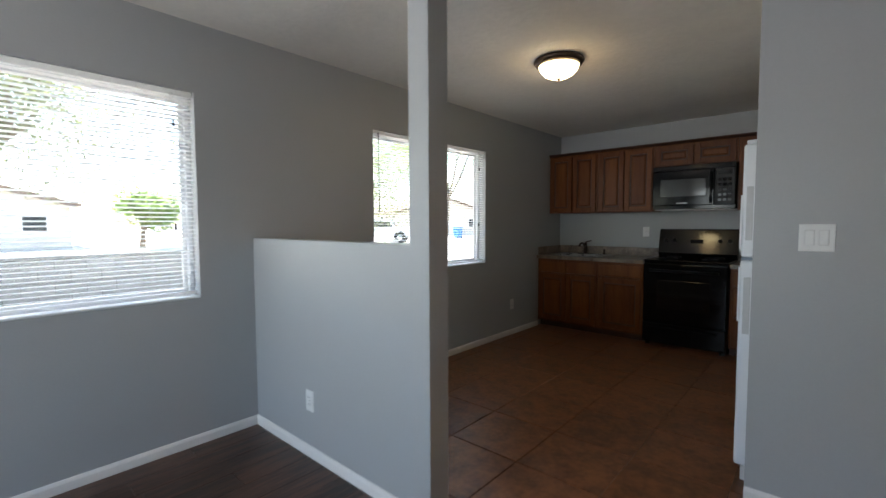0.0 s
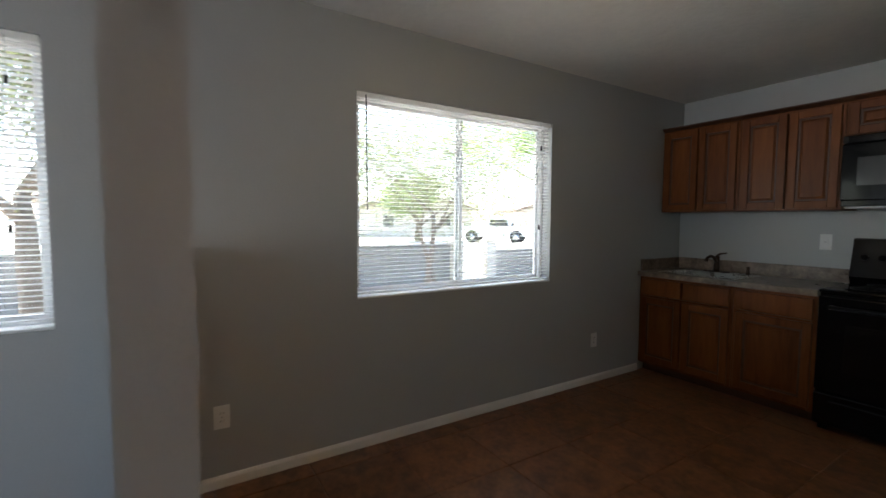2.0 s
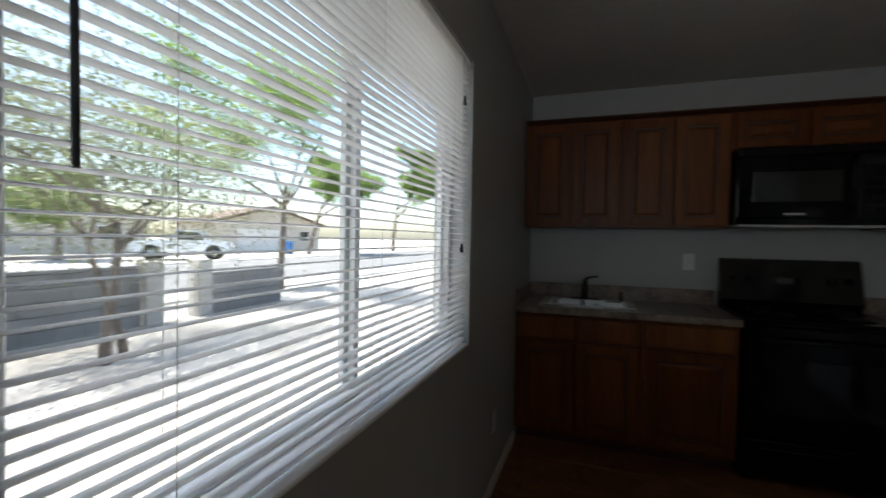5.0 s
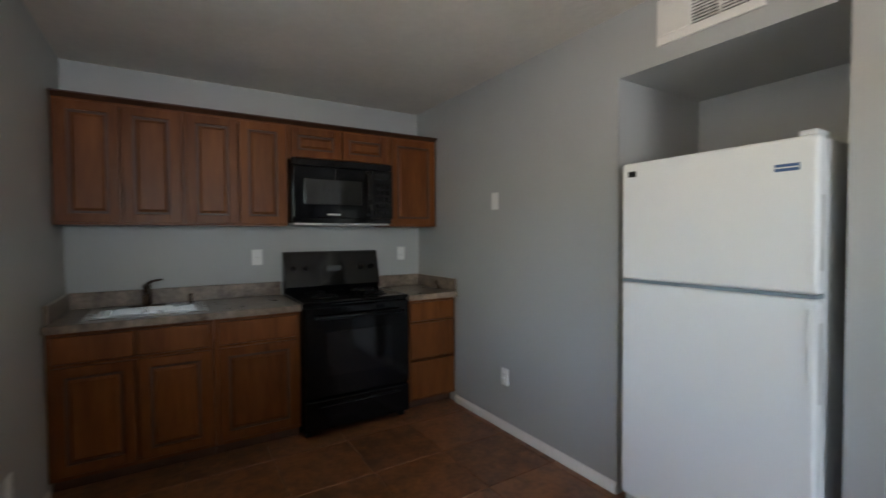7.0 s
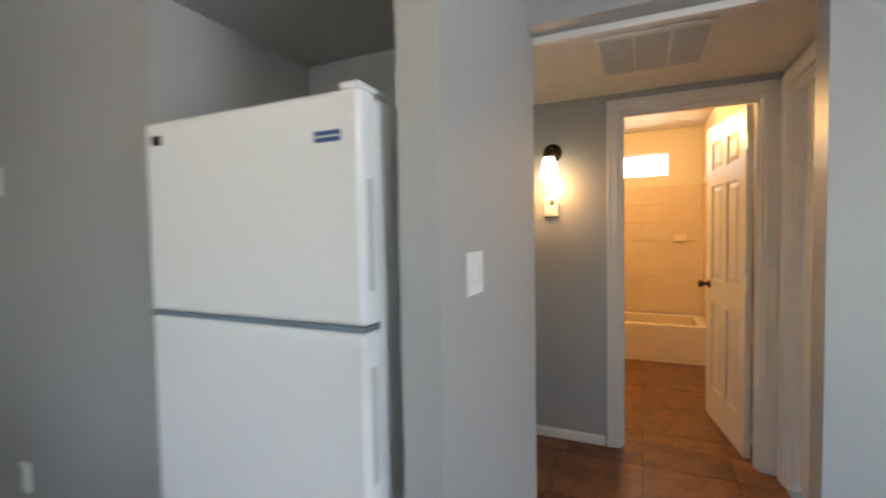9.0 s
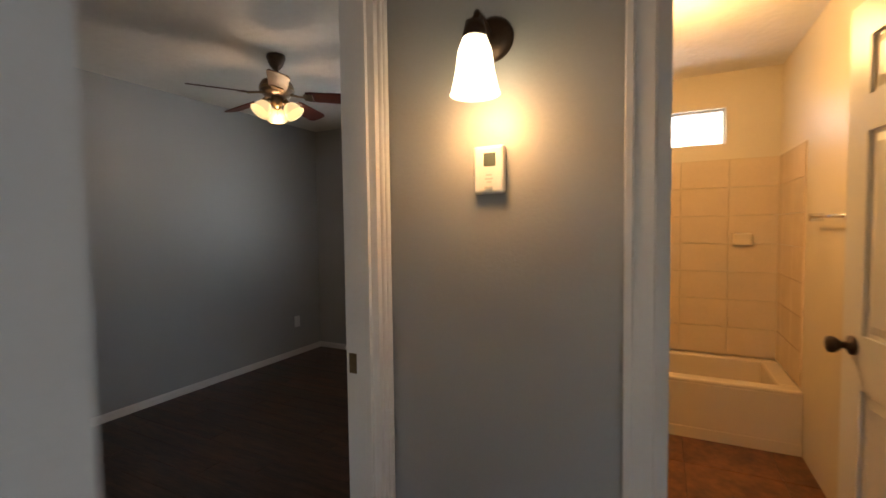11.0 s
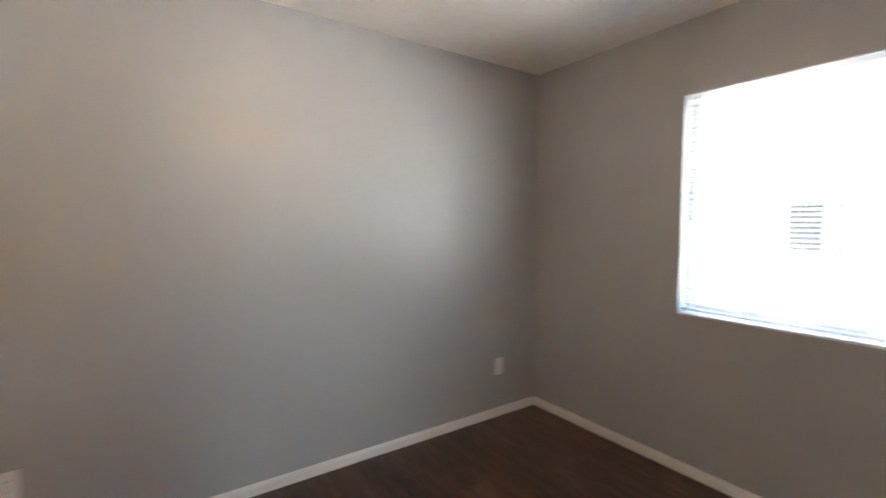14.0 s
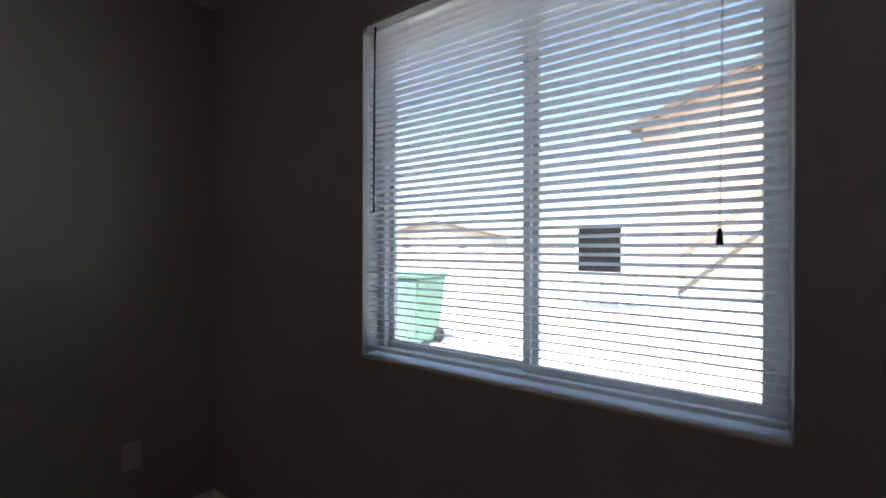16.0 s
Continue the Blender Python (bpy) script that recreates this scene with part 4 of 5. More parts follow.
structure("trim", B(BX0, BX0 + 0.012, 0.036, 0.07, FZ, 2.015, bevel=0.003), TRIM, "white painted closet side trim", "trim")
structure("trim", B(BX0 + 0.001, BX0 + 0.03, 0.0, 0.055, FZ, FZ + 0.03, bevel=0.004), TRIM, "white floor guide of the closet doors", "floor guide")

# ---- hall ----
structure("trim", B(LX + 0.105, LX + 0.135, -4.03, STUB0, 2.125, 2.153, bevel=0.003), TRIM, "white trim strip at the hall header", "trim")
gr = thing("ceiling_vent", "grey three-section return air grille in the hall ceiling", "vent", (3.80, -3.545, HALLZ))
bm = bmesh.new()
for a in ((-0.25, -0.22, -0.23, 0.23), (0.22, 0.25, -0.23, 0.23), (-0.22, 0.22, -0.23, -0.21), (-0.22, 0.22, 0.21, 0.23), (-0.22, 0.22, -0.08, -0.064), (-0.22, 0.22, 0.064, 0.08)):
    box(bm, *a, -0.010, 0, bevel=0.003, seg=1)
part("frame", bm, CEIL, gr)
part("backing", B(-0.22, 0.22, -0.21, 0.21, -0.002, -0.001), DARK, gr)
for y0, y1 in ((-0.209, -0.081), (-0.063, 0.063), (0.081, 0.209)):
    for i in range(20):
        part("slat", B(-0.216 + i * 0.022, -0.203 + i * 0.022, y0, y1, -0.008, -0.003), GRILLE, gr)

SCY = -2.995
sc = thing("wall_sconce", "lit wall sconce with a frosted bell glass", "wall lamp", (HALLX, SCY, 1.812))
part("back_plate", lathe(bmesh.new(), [(0.058, 0), (0.058, 0.006), (0.045, 0.016), (0.0, 0.02)], pose(0, 0, 0.02, 0, -90, 0), 26), BRONZE, sc)
part("arm", tube(bmesh.new(), [(-0.01, 0, 0.02), (-0.06, 0, 0.045), (-0.105, 0, 0.045), (-0.12, 0, 0.015)], 0.008, 10), BRONZE, sc)
part("holder", lathe(bmesh.new(), [(0.0, 0.02), (0.022, 0.018), (0.030, -0.02), (0.0, -0.02)], Matrix.Translation((-0.12, 0, 0)), 20), BRONZE, sc)
part("shade", lathe(bmesh.new(), [(0.028, -0.018), (0.040, -0.05), (0.047, -0.10), (0.056, -0.14), (0.060, -0.15), (0.056, -0.148), (0.043, -0.10), (0.036, -0.05), (0.024, -0.02)], Matrix.Translation((-0.12, 0, 0)), 28), SHADE_HALL, sc, "glowing frosted bell glass")
bulb("sconce_bulb", (HALLX - 0.12, SCY, 1.625), 0.36, (1.0, 0.54, 0.22), 0.045)

tm = thing("thermostat", "white wall thermostat with a small display", "thermostat", (HALLX, -2.990, 1.498))
part("case", B(-0.024, 0, -0.042, 0.042, -0.062, 0.062, bevel=0.008, seg=3), PLASTIC, tm)
part("display", B(-0.0255, -0.022, -0.020, 0.012, 0.008, 0.042), LCD, tm, "grey display")
for z, w in ((-0.016, 0.016), (-0.026, 0.022), (-0.034, 0.012)):
    part("print_bar", B(-0.0252, -0.023, -w / 2 - 0.002, w / 2 - 0.002, z, z + 0.004), GRILLE, tm)
part("slide_switch", B(-0.027, -0.022, -0.012, 0.010, -0.05, -0.044), GRILLE, tm)

# ---- bathroom ----
TX0, TX1 = 6.40, BX1 - 0.045
tb = thing("bathtub", "cream enamelled alcove bathtub with a plain apron", "bathtub", (0, 0, FZ))
part("apron", B(TX0, TX0 + 0.03, -4.118, -2.762, 0, 0.35, bevel=0.006), TUBW, tb)
bm = bmesh.new()
for a in ((TX0, TX0 + 0.09, -4.118, -2.762), (TX1 - 0.07, TX1, -4.118, -2.762), (TX0 + 0.09, TX1 - 0.07, -4.118, -4.02), (TX0 + 0.09, TX1 - 0.07, -2.86, -2.762)):
    box(bm, *a, 0.345, 0.375, bevel=0.012, seg=3)
part("rim", bm, TUBW, tb)
bm = bmesh.new()
for a in ((TX0 + 0.08, TX0 + 0.095, -4.03, -2.85), (TX1 - 0.075, TX1 - 0.06, -4.03, -2.85), (TX0 + 0.08, TX1 - 0.06, -4.03, -4.015), (TX0 + 0.08, TX1 - 0.06, -2.865, -2.85)):
    box(bm, *a, 0.03, 0.36)
box(bm, TX0 + 0.08, TX1 - 0.06, -4.03, -2.85, 0.03, 0.05)
part("basin", bm, TUBW, tb)
part("base_trim", B(TX0 - 0.008, TX0, -4.118, -2.762, 0, 0.07, bevel=0.003), TUBW, tb)
sd = solid("soap_dish", B(BX1 - 0.085, BX1 - 0.047, -3.96, -3.84, 1.20, 1.29, bevel=0.012, seg=3), TUBW, "cream ceramic soap dish on the tiled wall", "soap dish")
tbar = thing("towel_bar", "chrome towel bar on the cream bathroom wall", "towel bar", (5.9, -4.12, 1.38))
part("rod", tube(bmesh.new(), [(-0.25, 0.05, 0), (0.25, 0.05, 0)], 0.008, 10), CHROME, tbar)
for x in (-0.25, 0.25):
    part("bracket", B(x - 0.015, x + 0.015, 0, 0.058, -0.02, 0.02, bevel=0.004), CHROME, tbar)
bulb("bath_bulb", (5.75, -3.44, 2.15), 3.2, (1.0, 0.58, 0.22), 0.12)

# ---- bedroom ceiling fan ----
FANX, FANY = 5.345, -1.22
fan = thing("ceiling_fan", "bronze ceiling fan with five cherry blades and lit glass shades", "ceiling fan", (FANX, FANY, H - 0.045))
fan.scale = (0.9, 0.9, 0.9)
part("canopy", lathe(bmesh.new(), [(0.0, 0.05), (0.062, 0.05), (0.064, 0.03), (0.045, -0.02), (0.02, -0.05), (0, -0.05)], None, 28), PEWTER, fan)
part("downrod", tube(bmesh.new(), [(0, 0, -0.04), (0, 0, -0.14)], 0.014, 12), PEWTER, fan)
part("motor", lathe(bmesh.new(), [(0.0, -0.115), (0.05, -0.118), (0.10, -0.135), (0.115, -0.165), (0.112, -0.20), (0.09, -0.225), (0.05, -0.235), (0.0, -0.235)], None, 36), PEWTER, fan)
part("motor_band", lathe(bmesh.new(), [(0.1165, -0.172), (0.118, -0.178), (0.118, -0.188), (0.1155, -0.194)], None, 36), BRASS, fan, "brass band")
bm = bmesh.new()
prism(bm, [(0.20, -0.052), (0.24, -0.058), (0.52, -0.068), (0.555, -0.055), (0.565, 0.0), (0.555, 0.055), (0.52, 0.068), (0.24, 0.058), (0.20, 0.052)], "z", -0.003, 0.003)
blade_me = mesh_of(bm, "blade", CHERRY)
bm = tube(bmesh.new(), [(0.08, 0, 0.012), (0.14, 0.012, 0.004), (0.20, 0.0, -0.006)], [0.012, 0.008, 0.008], 8)
box(bm, 0.185, 0.25, -0.04, 0.04, -0.009, -0.004, bevel=0.002, seg=1)
arm_me = mesh_of(bm, "blade_arm", BRASS)
for k in range(5):
    bl = new("blade", blade_me)
    bl.parent = fan
    bl.matrix_basis = pose(0, 0, -0.222, 0, 0, 12 + 72 * k) @ pose(0, 0, 0, 0, 3, 0) @ pose(0, 0, 0, -15, 0, 0)
    am = new("blade_arm", arm_me)
    am.parent = bl
part("light_hub", lathe(bmesh.new(), [(0.0, -0.235), (0.045, -0.238), (0.05, -0.27), (0.035, -0.30), (0.012, -0.315), (0.0, -0.32)], None, 26), BRASS, fan)
for k in range(3):
    m = pose(0, 0, 0, 0, 0, 48 + 120 * k) @ pose(0.060, 0, -0.27, 0, -38, 0)
    hd = part("lamp_holder", lathe(bmesh.new(), [(0.0, 0.01), (0.018, 0.008), (0.024, -0.03), (0.0, -0.03)], m, 18), BRASS, fan)
    part("shade", lathe(bmesh.new(), [(0.022, -0.028), (0.044, -0.045), (0.056, -0.075), (0.060, -0.100), (0.070, -0.116), (0.064, -0.113), (0.054, -0.094), (0.050, -0.072), (0.038, -0.048), (0.018, -0.031)], m, 26), SHADE, hd, "glowing frosted tulip glass")
part("pull_chain", tube(bmesh.new(), [(0.02, 0.02, -0.31), (0.021, 0.02, -0.42)], 0.0015, 6), BRASS, fan)
bulb("fan_bulb", (FANX, FANY, H - 0.44), 0.52, (1.0, 0.66, 0.39), 0.06)

# ---- outside ----
bm = bmesh.new()
box(bm, -400, 400, -400, 400, -0.5, -0.2)
structure("ground", bm, GRAVEL, "pale tan gravel and dry ground")
structure("pavement", B(-9.6, -8.2, -60, 90, -0.22, -0.14, bevel=0.02, seg=1), CONCRETE, "pale concrete pavement with a kerb")
structure("road", B(-19.5, -9.75, -60, 90, -0.24, -0.188), ASPHALT, "sun-bleached grey asphalt road", "road")
structure("pavement_far", B(-21.2, -19.65, -60, 90, -0.22, -0.14, bevel=0.02, seg=1), CONCRETE, "pale concrete pavement across the road", "pavement")
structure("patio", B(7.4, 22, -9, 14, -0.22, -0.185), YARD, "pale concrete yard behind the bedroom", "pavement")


def tree(name, loc, height, spread, leaf_mat, leaves, trunk_r, seed, label, lean=0.25, leaf=0.055, low=0.35, airy=0.3):
    rnd = random.Random(seed)
    t = thing(name, label, "tree", loc)
    bm = bmesh.new()
    tips = []
    def limb(p, d, length, r, depth):
        pts, rad = [p.copy()], [r]
        q = p.copy()
        n = 5
        for i in range(n):
            d = (d + Vector((rnd.uniform(-1, 1), rnd.uniform(-1, 1), rnd.uniform(-0.5, 0.8))) * lean * 0.5).normalized()
            q = q + d * length / n
            pts.append(q.copy())
            rad.append(r * (1 - 0.5 * (i + 1) / n))
        tube(bm, pts, rad, 8 if depth < 2 else 5)
        if depth >= 2:
            tips.extend(pts[1:])
        if depth < 4:
            for _ in range(rnd.choice((2, 3)) if depth else 4):
                a = rnd.uniform(0, 2 * math.pi)
                nd = (d * 0.6 + Vector((math.cos(a) * spread, math.sin(a) * spread, rnd.uniform(-0.05, 0.6)))).normalized()
                limb(pts[-1 if rnd.random() < 0.6 else -2], nd, length * rnd.uniform(0.55, 0.8), rad[-1] * 0.85, depth + 1)
    limb(Vector((0, 0, -0.05)), Vector((rnd.uniform(-0.15, 0.15), rnd.uniform(-0.15, 0.15), 1)).normalized(), height * low, trunk_r, 0)
    part("trunk", bm, BARK, t, "rough grey-brown trunk and limbs")
    verts, faces = [], []
    for i in range(leaves):
        c = rnd.choice(tips) + Vector((rnd.gauss(0, airy), rnd.gauss(0, airy), rnd.gauss(-0.16, airy)))
        ax = Vector((rnd.uniform(-1, 1), rnd.uniform(-1, 1), rnd.uniform(-1, 0.3))).normalized()
        up = ax.orthogonal().normalized()
        s = leaf * rnd.uniform(0.6, 1.5)
        b = len(verts)
        verts += [c - ax * s, c + up * s * 0.35, c + ax * s, c - up * s * 0.35]
        faces.append((b, b + 1, b + 2, b + 3))
    me = bpy.data.meshes.new("crown")
    me.from_pydata(verts, [], faces)
    me.materials.append(leaf_mat)
    cr = new("crown", me)
    cr.parent = t
    tagged(cr, kind="stuff")
    return t


tree("mesquite_tree", (-4.6, -5.5, -0.2), 6.4, 0.9, LEAF, 24000, 0.17, 3, "old mesquite tree with a leaning grey trunk", leaf=0.032, low=0.30, airy=0.45)
tree("mesquite_tree", (-4.85, 0.0, -0.2), 6.6, 0.85, LEAF, 16000, 0.075, 8, "slim young mesquite tree in the gravel yard", lean=0.2, leaf=0.030, low=0.27, airy=0.62)
tree("mesquite_tree", (-5.0, 0.35, -0.2), 6.2, 0.9, LEAF, 10000, 0.06, 31, "thin leaning mesquite tree beside the slim one", lean=0.45, leaf=0.030, low=0.27, airy=0.62)
tree("mesquite_tree", (-8.0, 6.8, -0.2), 8.5, 0.95, LEAFB, 15000, 0.12, 21, "leafy green mesquite tree beside the low wall", low=0.36)
tree("street_tree", (-23.0, 28.5, -0.2), 10.5, 0.9, LEAFB, 16000, 0.22, 5, "broad bright green tree across the road", leaf=0.16, low=0.38)
tree("street_tree", (-27.0, 12.0, -0.2), 8.0, 0.9, LEAFB, 9000, 0.22, 11, "broad bright green tree across the road", leaf=0.16, low=0.25)
tree("street_tree", (-22.5, 44.0, -0.2), 12.0, 0.9, LEAFB, 14000, 0.25, 15, "tall green tree far down the road", leaf=0.24, low=0.42)
tree("street_tree", (-29.0, 2.5, -0.2), 6.0, 0.9, LEAFB, 6000, 0.2, 17, "round green tree beside the pale house", leaf=0.14, low=0.25)


def house(name, loc, rz, w, d, eave, peak, mat, label, garage=True, windows=True):
    """A gabled house; the gable end with its garage looks to +x."""
    h = thing(name, label, "house", loc, rz)
    bm = bmesh.new()
    prism(bm, [(-w / 2, 0), (w / 2, 0), (w / 2, eave), (0, peak), (-w / 2, eave)], "x", -d, 0)
    part("wall", bm, mat, h)
    for s in (-1, 1):
        bm = bmesh.new()
        sl = (peak - eave) / (w / 2)
        o = 0.5
        prism(bm, [(0, peak + 0.02), (s * (w / 2 + o), eave - sl * o + 0.02), (s * (w / 2 + o), eave - sl * o + 0.16), (0, peak + 0.18)], "x", -d - 0.4, 0.5)
        roof = part("roof", bm, ROOF, h)
        bm = bmesh.new()
        prism(bm, [(0, peak - 0.12), (s * (w / 2 + o), eave - sl * o - 0.12), (s * (w / 2 + o), eave - sl * o + 0.17), (0, peak + 0.19)], "x", 0.5, 0.55)
        part("fascia", bm, ROOFTRIM, roof, "dark brown fascia board")
    if garage:
        gd = part("garage_door", B(0.0, 0.06, -w * 0.30, w * 0.16, 0, 2.15), TRIM, h, "pale panelled garage door")
        for i in range(4):
            part("door_panel", B(0.06, 0.075, -w * 0.30 + 0.06, w * 0.16 - 0.06, 0.05 + i * 0.525, 0.52 + i * 0.525, bevel=0.01, seg=1), TRIM, gd)
    for y in () if not windows else ((w * 0.34,) if garage else (-w * 0.25, w * 0.25)):
        win = part("window", B(0.0, 0.05, y - 0.6, y + 0.6, 1.0, 2.1), TRIM, h)
        part("pane", B(0.05, 0.06, y - 0.53, y + 0.53, 1.07, 2.03), CARGLASS, win)
    return h


house("neighbour_house", (-33, -5.5, -0.2), 0, 10.5, 12, 2.75, 4.2, STUCCOW, "pale stucco gabled house with a garage across the road")
house("neighbour_house", (-31, 33, -0.2), -25, 11, 12, 2.8, 4.4, STUCCOW, "pale stucco gabled house further down the road")
house("neighbour_house", (-36, 17, -0.2), -10, 12, 12, 2.8, 4.3, STUCCOW, "pale stucco house behind the parked pickup", False)
house("apartment_building", (26.9, -4.2, -0.2), 180, 13.0, 14, 6.9, 9.5, STUCCO, "tall peach stucco gabled building behind the yard", False, False)
house("neighbour_house", (48, 30, -0.2), 200, 14, 12, 3.0, 4.6, STUCCOW, "far pale house behind the yard", False)


def wheel(parent, x, y, r, w):
    t = part("wheel", lathe(bmesh.new(), [(0.0, -w / 2), (r * 0.9, -w / 2), (r, -w / 4), (r, w / 4), (r * 0.9, w / 2), (0.0, w / 2)], pose(x, y, r, 90, 0, 0), 24), RUBBER, parent, "black tyre")
    part("rim", lathe(bmesh.new(), [(0.0, -w / 2 - 0.01), (r * 0.55, -w / 2 - 0.012), (r * 0.6, 0), (r * 0.55, w / 2 + 0.012), (0, w / 2 + 0.01)], pose(x, y, r, 90, 0, 0), 18), STEEL, t, "steel rim")


pk = thing("pickup_truck", "white pickup truck parked across the road", "pickup truck", (-22.9, 16.3, -0.16), 40)
bm = bmesh.new()
prism(bm, [(-2.65, 0.45), (2.6, 0.45), (2.65, 0.75), (2.6, 1.05), (1.35, 1.15), (0.95, 1.72), (-0.35, 1.76), (-0.55, 1.15), (-2.65, 1.15)], "y", -0.92, 0.92)
bmesh.ops.bevel(bm, geom=list(bm.edges), offset=0.05, segments=2, affect="EDGES")
part("body", bm, CARWHITE, pk)
for s in (-1, 1):
    part("side_window", prism(bmesh.new(), [(-0.28, 1.17), (1.18, 1.17), (0.88, 1.62), (-0.22, 1.66)], "y", s * 0.925, s * 0.935), CARGLASS, pk, "dark side glass")
    part("wheel_arch", lathe(bmesh.new(), [(0.46, -0.01), (0.46, 0.01), (0.0, 0.01)], pose(1.65, s * 0.925, 0.42, 90, 0, 0), 20), DARK, pk)
    part("wheel_arch", lathe(bmesh.new(), [(0.46, -0.01), (0.46, 0.01), (0.0, 0.01)], pose(-1.55, s * 0.925, 0.42, 90, 0, 0), 20), DARK, pk)
    for x in (1.65, -1.55):
        wheel(pk, x, s * 0.84, 0.37, 0.24)
part("windscreen", prism(bmesh.new(), [(1.32, 1.18), (1.34, 1.18), (0.99, 1.69), (0.97, 1.69)], "y", -0.8, 0.8), CARGLASS, pk)
part("bumper", B(2.6, 2.72, -0.9, 0.9, 0.45, 0.68, bevel=0.03), STEEL, pk)
for s in (-1, 1):
    part("headlight", B(2.58, 2.66, s * 0.75 - 0.13, s * 0.75 + 0.13, 0.82, 1.0, bevel=0.02), CHROME, pk)


def bin_(name, loc, mat, label):
    b = thing(name, label, "bin", loc)
    bm = bmesh.new()
    r = bmesh.ops.create_cube(bm, size=1.0)
    for v in r["verts"]:
        top = v.co.z > 0
        v.co = Vector((v.co.x * (0.72 if top else 0.55), v.co.y * (0.64 if top else 0.48), 1.02 if top else 0.06))
    bmesh.ops.bevel(bm, geom=list(bm.edges), offset=0.03, segments=2, affect="EDGES")
    part("body", bm, mat, b)
    part("lid", B(-0.40, 0.40, -0.35, 0.35, 1.02, 1.09, bevel=0.03), mat, b)
    part("handle", tube(bmesh.new(), [(0.40, -0.25, 1.0), (0.45, -0.25, 1.03), (0.45, 0.25, 1.03), (0.40, 0.25, 1.0)], 0.018, 8), mat, b)
    for y in (-0.24, 0.24):
        part("wheel", lathe(bmesh.new(), [(0, -0.03), (0.12, -0.03), (0.12, 0.03), (0, 0.03)], pose(0.25, y, 0.12, 90, 0, 0), 16), RUBBER, b)
    return b


bin_("wheelie_bin", (-24.0, 27.0, -0.19), BINBLUE, "blue wheeled bin in front of a house")
bin_("wheelie_bin", (11.2, 2.2, -0.185), BINGREEN, "green wheeled bin standing in the bright yard")

# evaporative cooler on a stand
ec = thing("evaporative_cooler", "grey evaporative cooler with dark louvres on a stand", "cooler", (16.8, 0.85, -0.185), -10)
for x in (-0.5, 0.5):
    for y in (-0.5, 0.5):
        part("leg", B(x - 0.03, x + 0.03, y - 0.03, y + 0.03, 0, 0.84), TRIM, ec)
part("cabinet", B(-0.6, 0.6, -0.6, 0.6, 0.84, 2.08, bevel=0.02), TRIM, ec)
pd = part("pad_panel", B(-0.615, -0.6, -0.52, 0.52, 0.92, 2.0), DARK, ec, "dark louvred pad panel")
for i in range(12):
    part("louvre", B(-0.635, -0.612, -0.5, 0.5, 0.95 + i * 0.086, 0.985 + i * 0.086), BLACKSOFT, pd)
# outside stair against the peach building
stair = thing("outdoor_stair", "dark metal outdoor stair against the peach building", "stair", (20.4, -0.2, -0.185))
for i in range(14):
    part("tread", B(-0.5, 0.5, -0.22 - i * 0.21, 0.04 - i * 0.21, 0.36 + i * 0.19, 0.41 + i * 0.19, bevel=0.005, seg=1), CONCRETE, stair)
for x in (-0.55, 0.55):
    part("stringer", prism(bmesh.new(), [(0.1, 0.08), (0.1, 0.26), (-2.9, 2.96), (-2.9, 2.78)], "x", x - 0.03, x + 0.03), STAIRMETAL, stair)
    part("handrail", tube(bmesh.new(), [(x, 0.05, 1.2), (x, -2.85, 3.85)], 0.025, 8), STAIRMETAL, stair)
    for i in range(0, 14, 3):
        part("baluster", tube(bmesh.new(), [(x, -0.1 - i * 0.21, 0.3 + i * 0.19), (x, -0.1 - i * 0.21, 1.33 + i * 0.19)], 0.016, 6), STAIRMETAL, stair)
# low yard wall at the back
structure("yard_wall", B(21.5, 21.7, 3.5, 40, -0.2, 1.25), STUCCOW, "pale rendered low yard wall", "yard wall")

# ---- pieces: block wall, tiles, planks ----
bw_ = thing("block_wall", "low grey concrete block wall along the front yard", "garden wall", (-6.6, 0, -0.2))
part("core", B(-0.06, 0.06, -13.0, 1.66, 0, 0.94), MORTAR, bw_)
blk = mesh_of(B(-0.075, 0.075, -0.195, 0.195, 0.0, 0.18, bevel=0.006, seg=1), "block", BLOCK)
for r in range(5):
    y = -9.0 + (0.2 if r % 2 else 0.0)
    while y < 1.5:
        o = new("block", blk)
        o.parent = bw_
        o.matrix_basis = pose(random.uniform(-0.003, 0.003), y, 0.006 + r * 0.19, 0, 0, 0)
        y += 0.402
part("cap", B(-0.09, 0.09, -13.0, 1.68, 0.955, 1.0, bevel=0.01), BLOCK, bw_)
for py in (1.70, 2.72):
    solid("gate_post", B(-6.75, -6.45, py, py + 0.3, -0.2, 0.86, bevel=0.015), CONCRETE, "pale square concrete post beside the yard gate", "post", group="gate posts")
gate = thing("yard_gate", "pale metal picket gate in the block wall", "gate", (-6.6, 2.36, -0.2))
for z in (0.18, 0.82):
    part("rail", B(-0.015, 0.015, -0.35, 0.35, z, z + 0.035, bevel=0.004, seg=1), TRIM, gate)
for i in range(8):
    part("picket", B(-0.01, 0.01, -0.335 + i * 0.092, -0.31 + i * 0.092, 0.08, 0.94, bevel=0.003, seg=1), TRIM, gate)
bw2 = thing("block_wall", "short low grey concrete block wall beyond the gate", "garden wall", (-6.6, 3.04, -0.2))
part("core", B(-0.06, 0.06, 0, 2.0, 0, 0.74), MORTAR, bw2)
for k in range(4):
    for c in range(5):
        o = new("block", blk)
        o.parent = bw2
        o.matrix_basis = pose(random.uniform(-0.003, 0.003), 0.2 + c * 0.402, 0.006 + k * 0.19, 0, 0, 0)
part("cap", B(-0.09, 0.09, 0, 2.02, 0.762, 0.80, bevel=0.01), BLOCK, bw2)

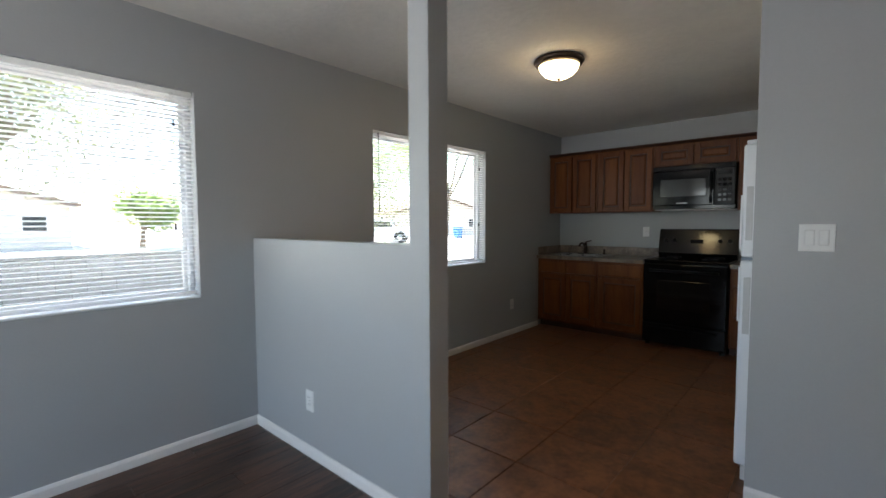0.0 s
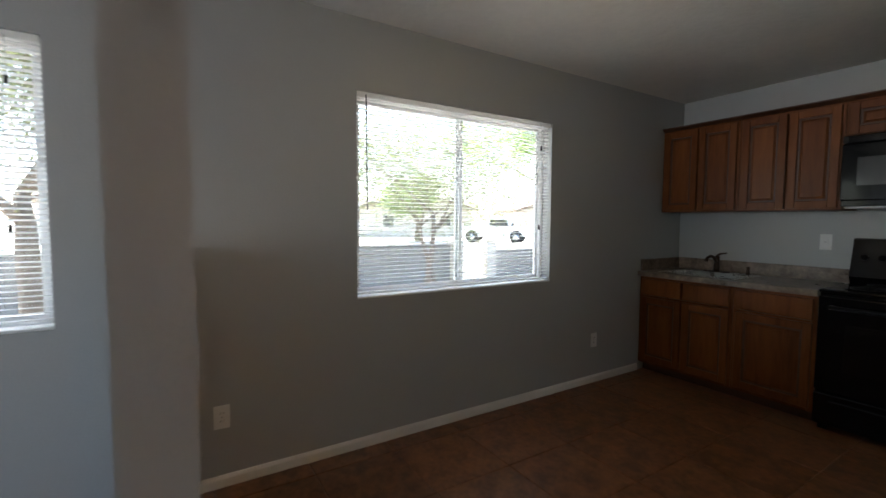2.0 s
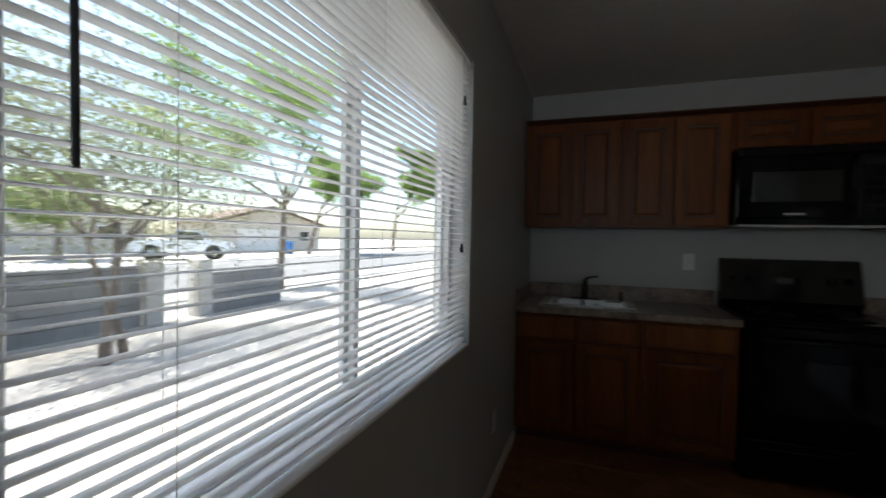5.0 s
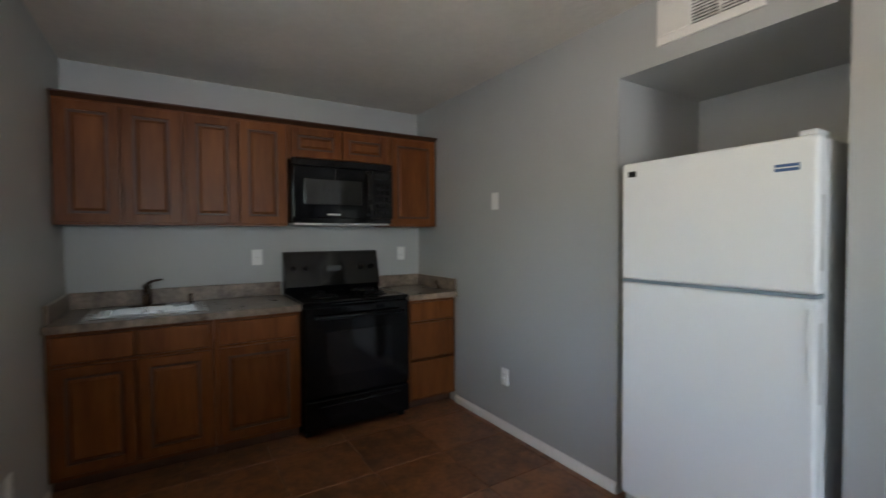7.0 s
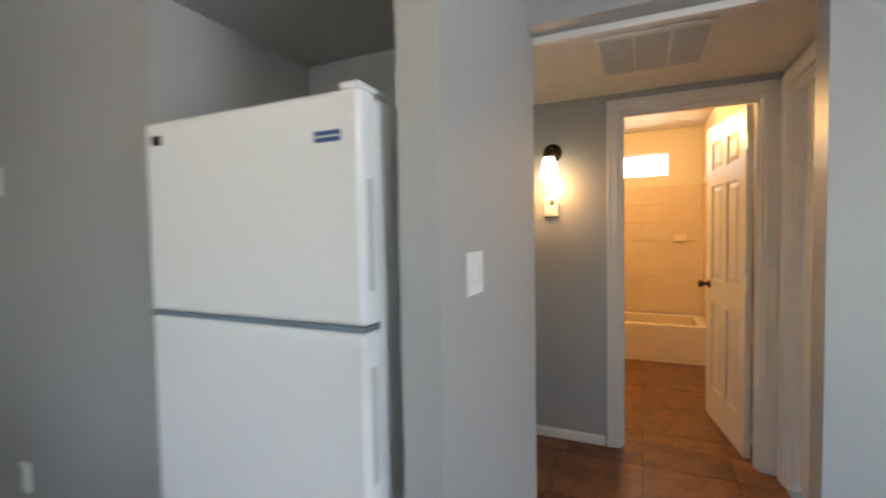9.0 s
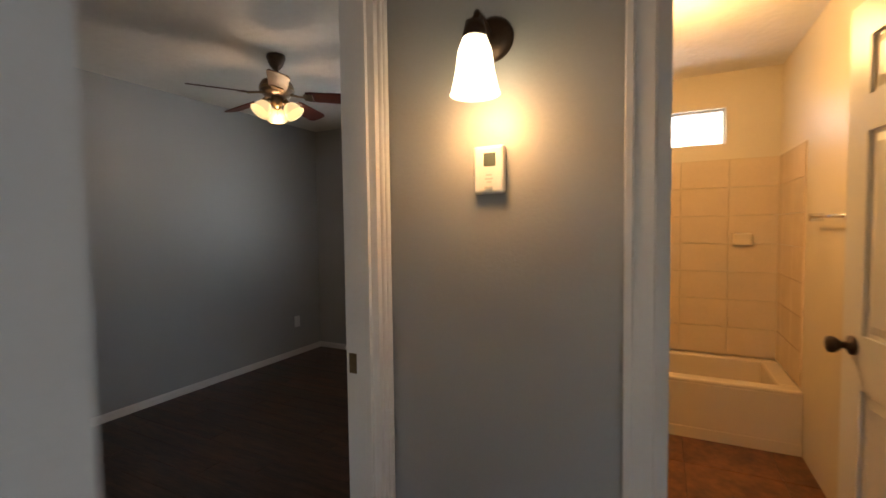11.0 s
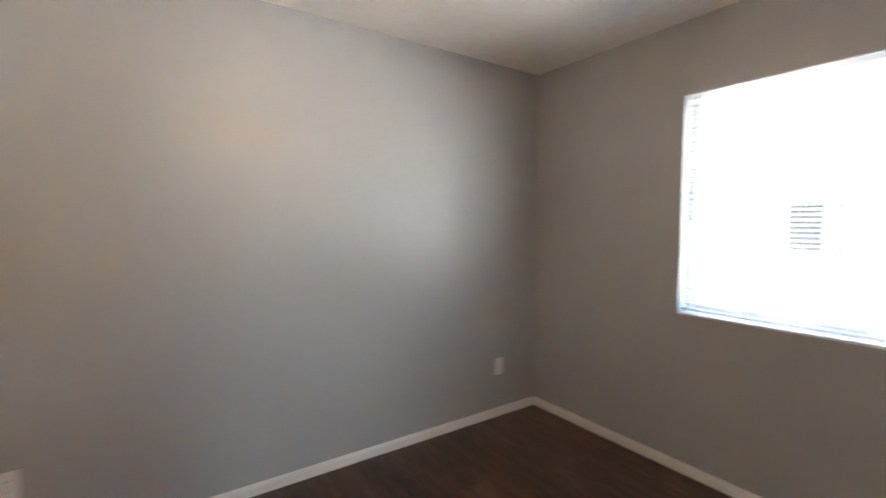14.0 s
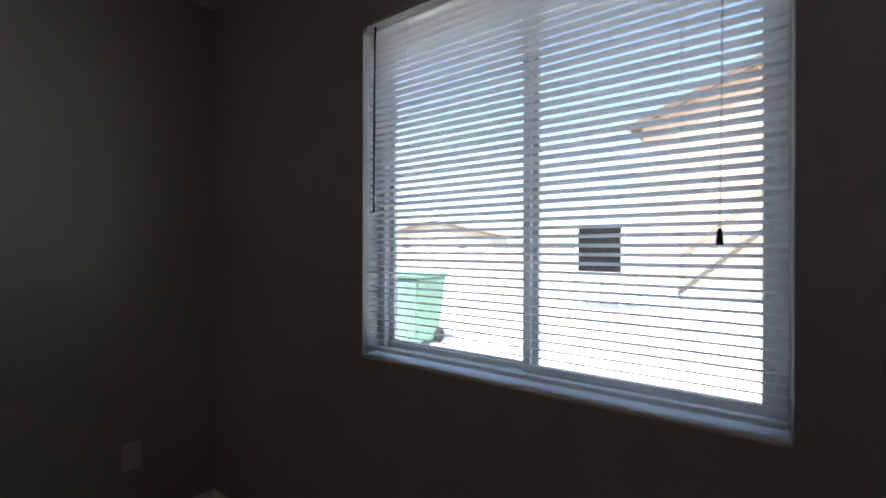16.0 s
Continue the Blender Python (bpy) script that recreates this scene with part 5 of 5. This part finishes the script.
floor_tile = bpy.data.objects["floor_tile"]
floor_living = bpy.data.objects["floor_wood_living"]
floor_bed = bpy.data.objects["floor_wood_bedroom"]
TS = 0.455
tile_cache = {}


def lay(parent, name, x0, x1, y0, y1, ztop, mat, bevel=0.0025, turn=0):
    w, l = round(x1 - x0, 4), round(y1 - y0, 4)
    if turn:
        w, l = l, w
    if w < 0.02 or l < 0.02:
        return
    key = (name, w, l, mat.name)
    if key not in tile_cache:
        bm = bmesh.new()
        b = bevel
        lo = [bm.verts.new((sx * w / 2, sy * l / 2, -0.008)) for sx, sy in ((-1, -1), (1, -1), (1, 1), (-1, 1))]
        mid = [bm.verts.new((sx * w / 2, sy * l / 2, -b)) for sx, sy in ((-1, -1), (1, -1), (1, 1), (-1, 1))]
        hi = [bm.verts.new((sx * (w / 2 - b), sy * (l / 2 - b), 0)) for sx, sy in ((-1, -1), (1, -1), (1, 1), (-1, 1))]
        for p, q in ((lo, mid), (mid, hi)):
            for i in range(4):
                bm.faces.new((p[i], p[(i + 1) % 4], q[(i + 1) % 4], q[i]))
        bm.faces.new(hi)
        bmesh.ops.recalc_face_normals(bm, faces=bm.faces)
        tile_cache[key] = mesh_of(bm, name, mat)
    o = new(name, tile_cache[key])
    o.parent = parent
    o.matrix_basis = pose((x0 + x1) / 2, (y0 + y1) / 2, ztop, 0, 0, turn)
    return o


def tile_area(ax0, ax1, ay0, ay1, z):
    g = 0.0035
    x = 0.14 - TS
    while x < ax1:
        y = -0.33
        while y > ay0 - TS:
            tx0, tx1 = max(x + g / 2, ax0), min(x + TS - g / 2, ax1)
            ty0, ty1 = max(y - TS + g / 2, ay0), min(y - g / 2, ay1)
            if tx1 > tx0 and ty1 > ty0:
                lay(floor_tile, "tile", tx0, tx1, ty0, ty1, z + random.uniform(-0.0004, 0.0004), TILE)
            y -= TS
        x += TS


tile_area(0.0, KX, -4.155, -0.50, FZ + 0.0015)
tile_area(KX, ALCX, STUB0 + 0.1, ALC1, FZ + 0.0015)
tile_area(KX, HALLX + 0.11, HALLS, STUB0, FZ + 0.0012)
tile_area(LX + 0.12, HALLX, STUB0, HALLN, FZ + 0.0012)
tile_area(HALLX + 0.11, TX0 + 0.02, -4.12, -2.76, FZ + 0.0012)


def planks(parent, ax0, ax1, ay0, ay1, z, seed, along_y=False):
    rnd = random.Random(seed)
    w, l = 0.152, 1.22
    c0, c1, e0, e1 = (ax0, ax1, ay0, ay1) if along_y else (ay0, ay1, ax0, ax1)
    c = c0
    while c < c1:
        e = e0 - rnd.uniform(0, 1.1)
        while e < e1:
            p0, p1 = max(e + 0.0006, e0), min(e + l - 0.0006, e1)
            q0, q1 = c + 0.0006, min(c + w, c1) - 0.0006
            if p1 - p0 > 0.03:
                rect = (q0, q1, p0, p1) if along_y else (p0, p1, q0, q1)
                lay(parent, "plank", *rect, z + rnd.uniform(-0.0003, 0.0003), PLANK, 0.0012, 90 if along_y else 0)
            e += l
        c += w


planks(floor_living, 0.0, LX, -7.6, -4.155, FZ + 0.002, 5, along_y=True)
planks(floor_bed, 3.41, BX1, BY0 - 0.05, BY1, FZ + 0.002, 9, along_y=True)
thr = structure("trim", B(1.522, LX, -4.185, -4.13, FZ, FZ + 0.008, bevel=0.003), CABDARK, "dark threshold strip between tile and plank floor", "threshold")

# bathtub surround tiles
we = bpy.data.objects["wall_bath_east"]
tz = mesh_of(B(-0.004, 0.004, -0.15, 0.15, -0.1, 0.1, bevel=0.002, seg=1), "tile", BATHTILE)
for r in range(7):
    for c in range(5):
        o = new("tile", tz)
        o.parent = we
        o.matrix_basis = pose(BX1 - 0.036, -3.97 + c * 0.303 , 0.50 + r * 0.203)
ws = bpy.data.objects["wall_bath_south"]
tz2 = mesh_of(B(-0.12, 0.12, -0.004, 0.004, -0.1, 0.1, bevel=0.002, seg=1), "tile", BATHTILE)
for r in range(7):
    for c in range(3):
        o = new("tile", tz2)
        o.parent = ws
        o.matrix_basis = pose(6.58 + c * 0.243, -4.1165, 0.50 + r * 0.203)
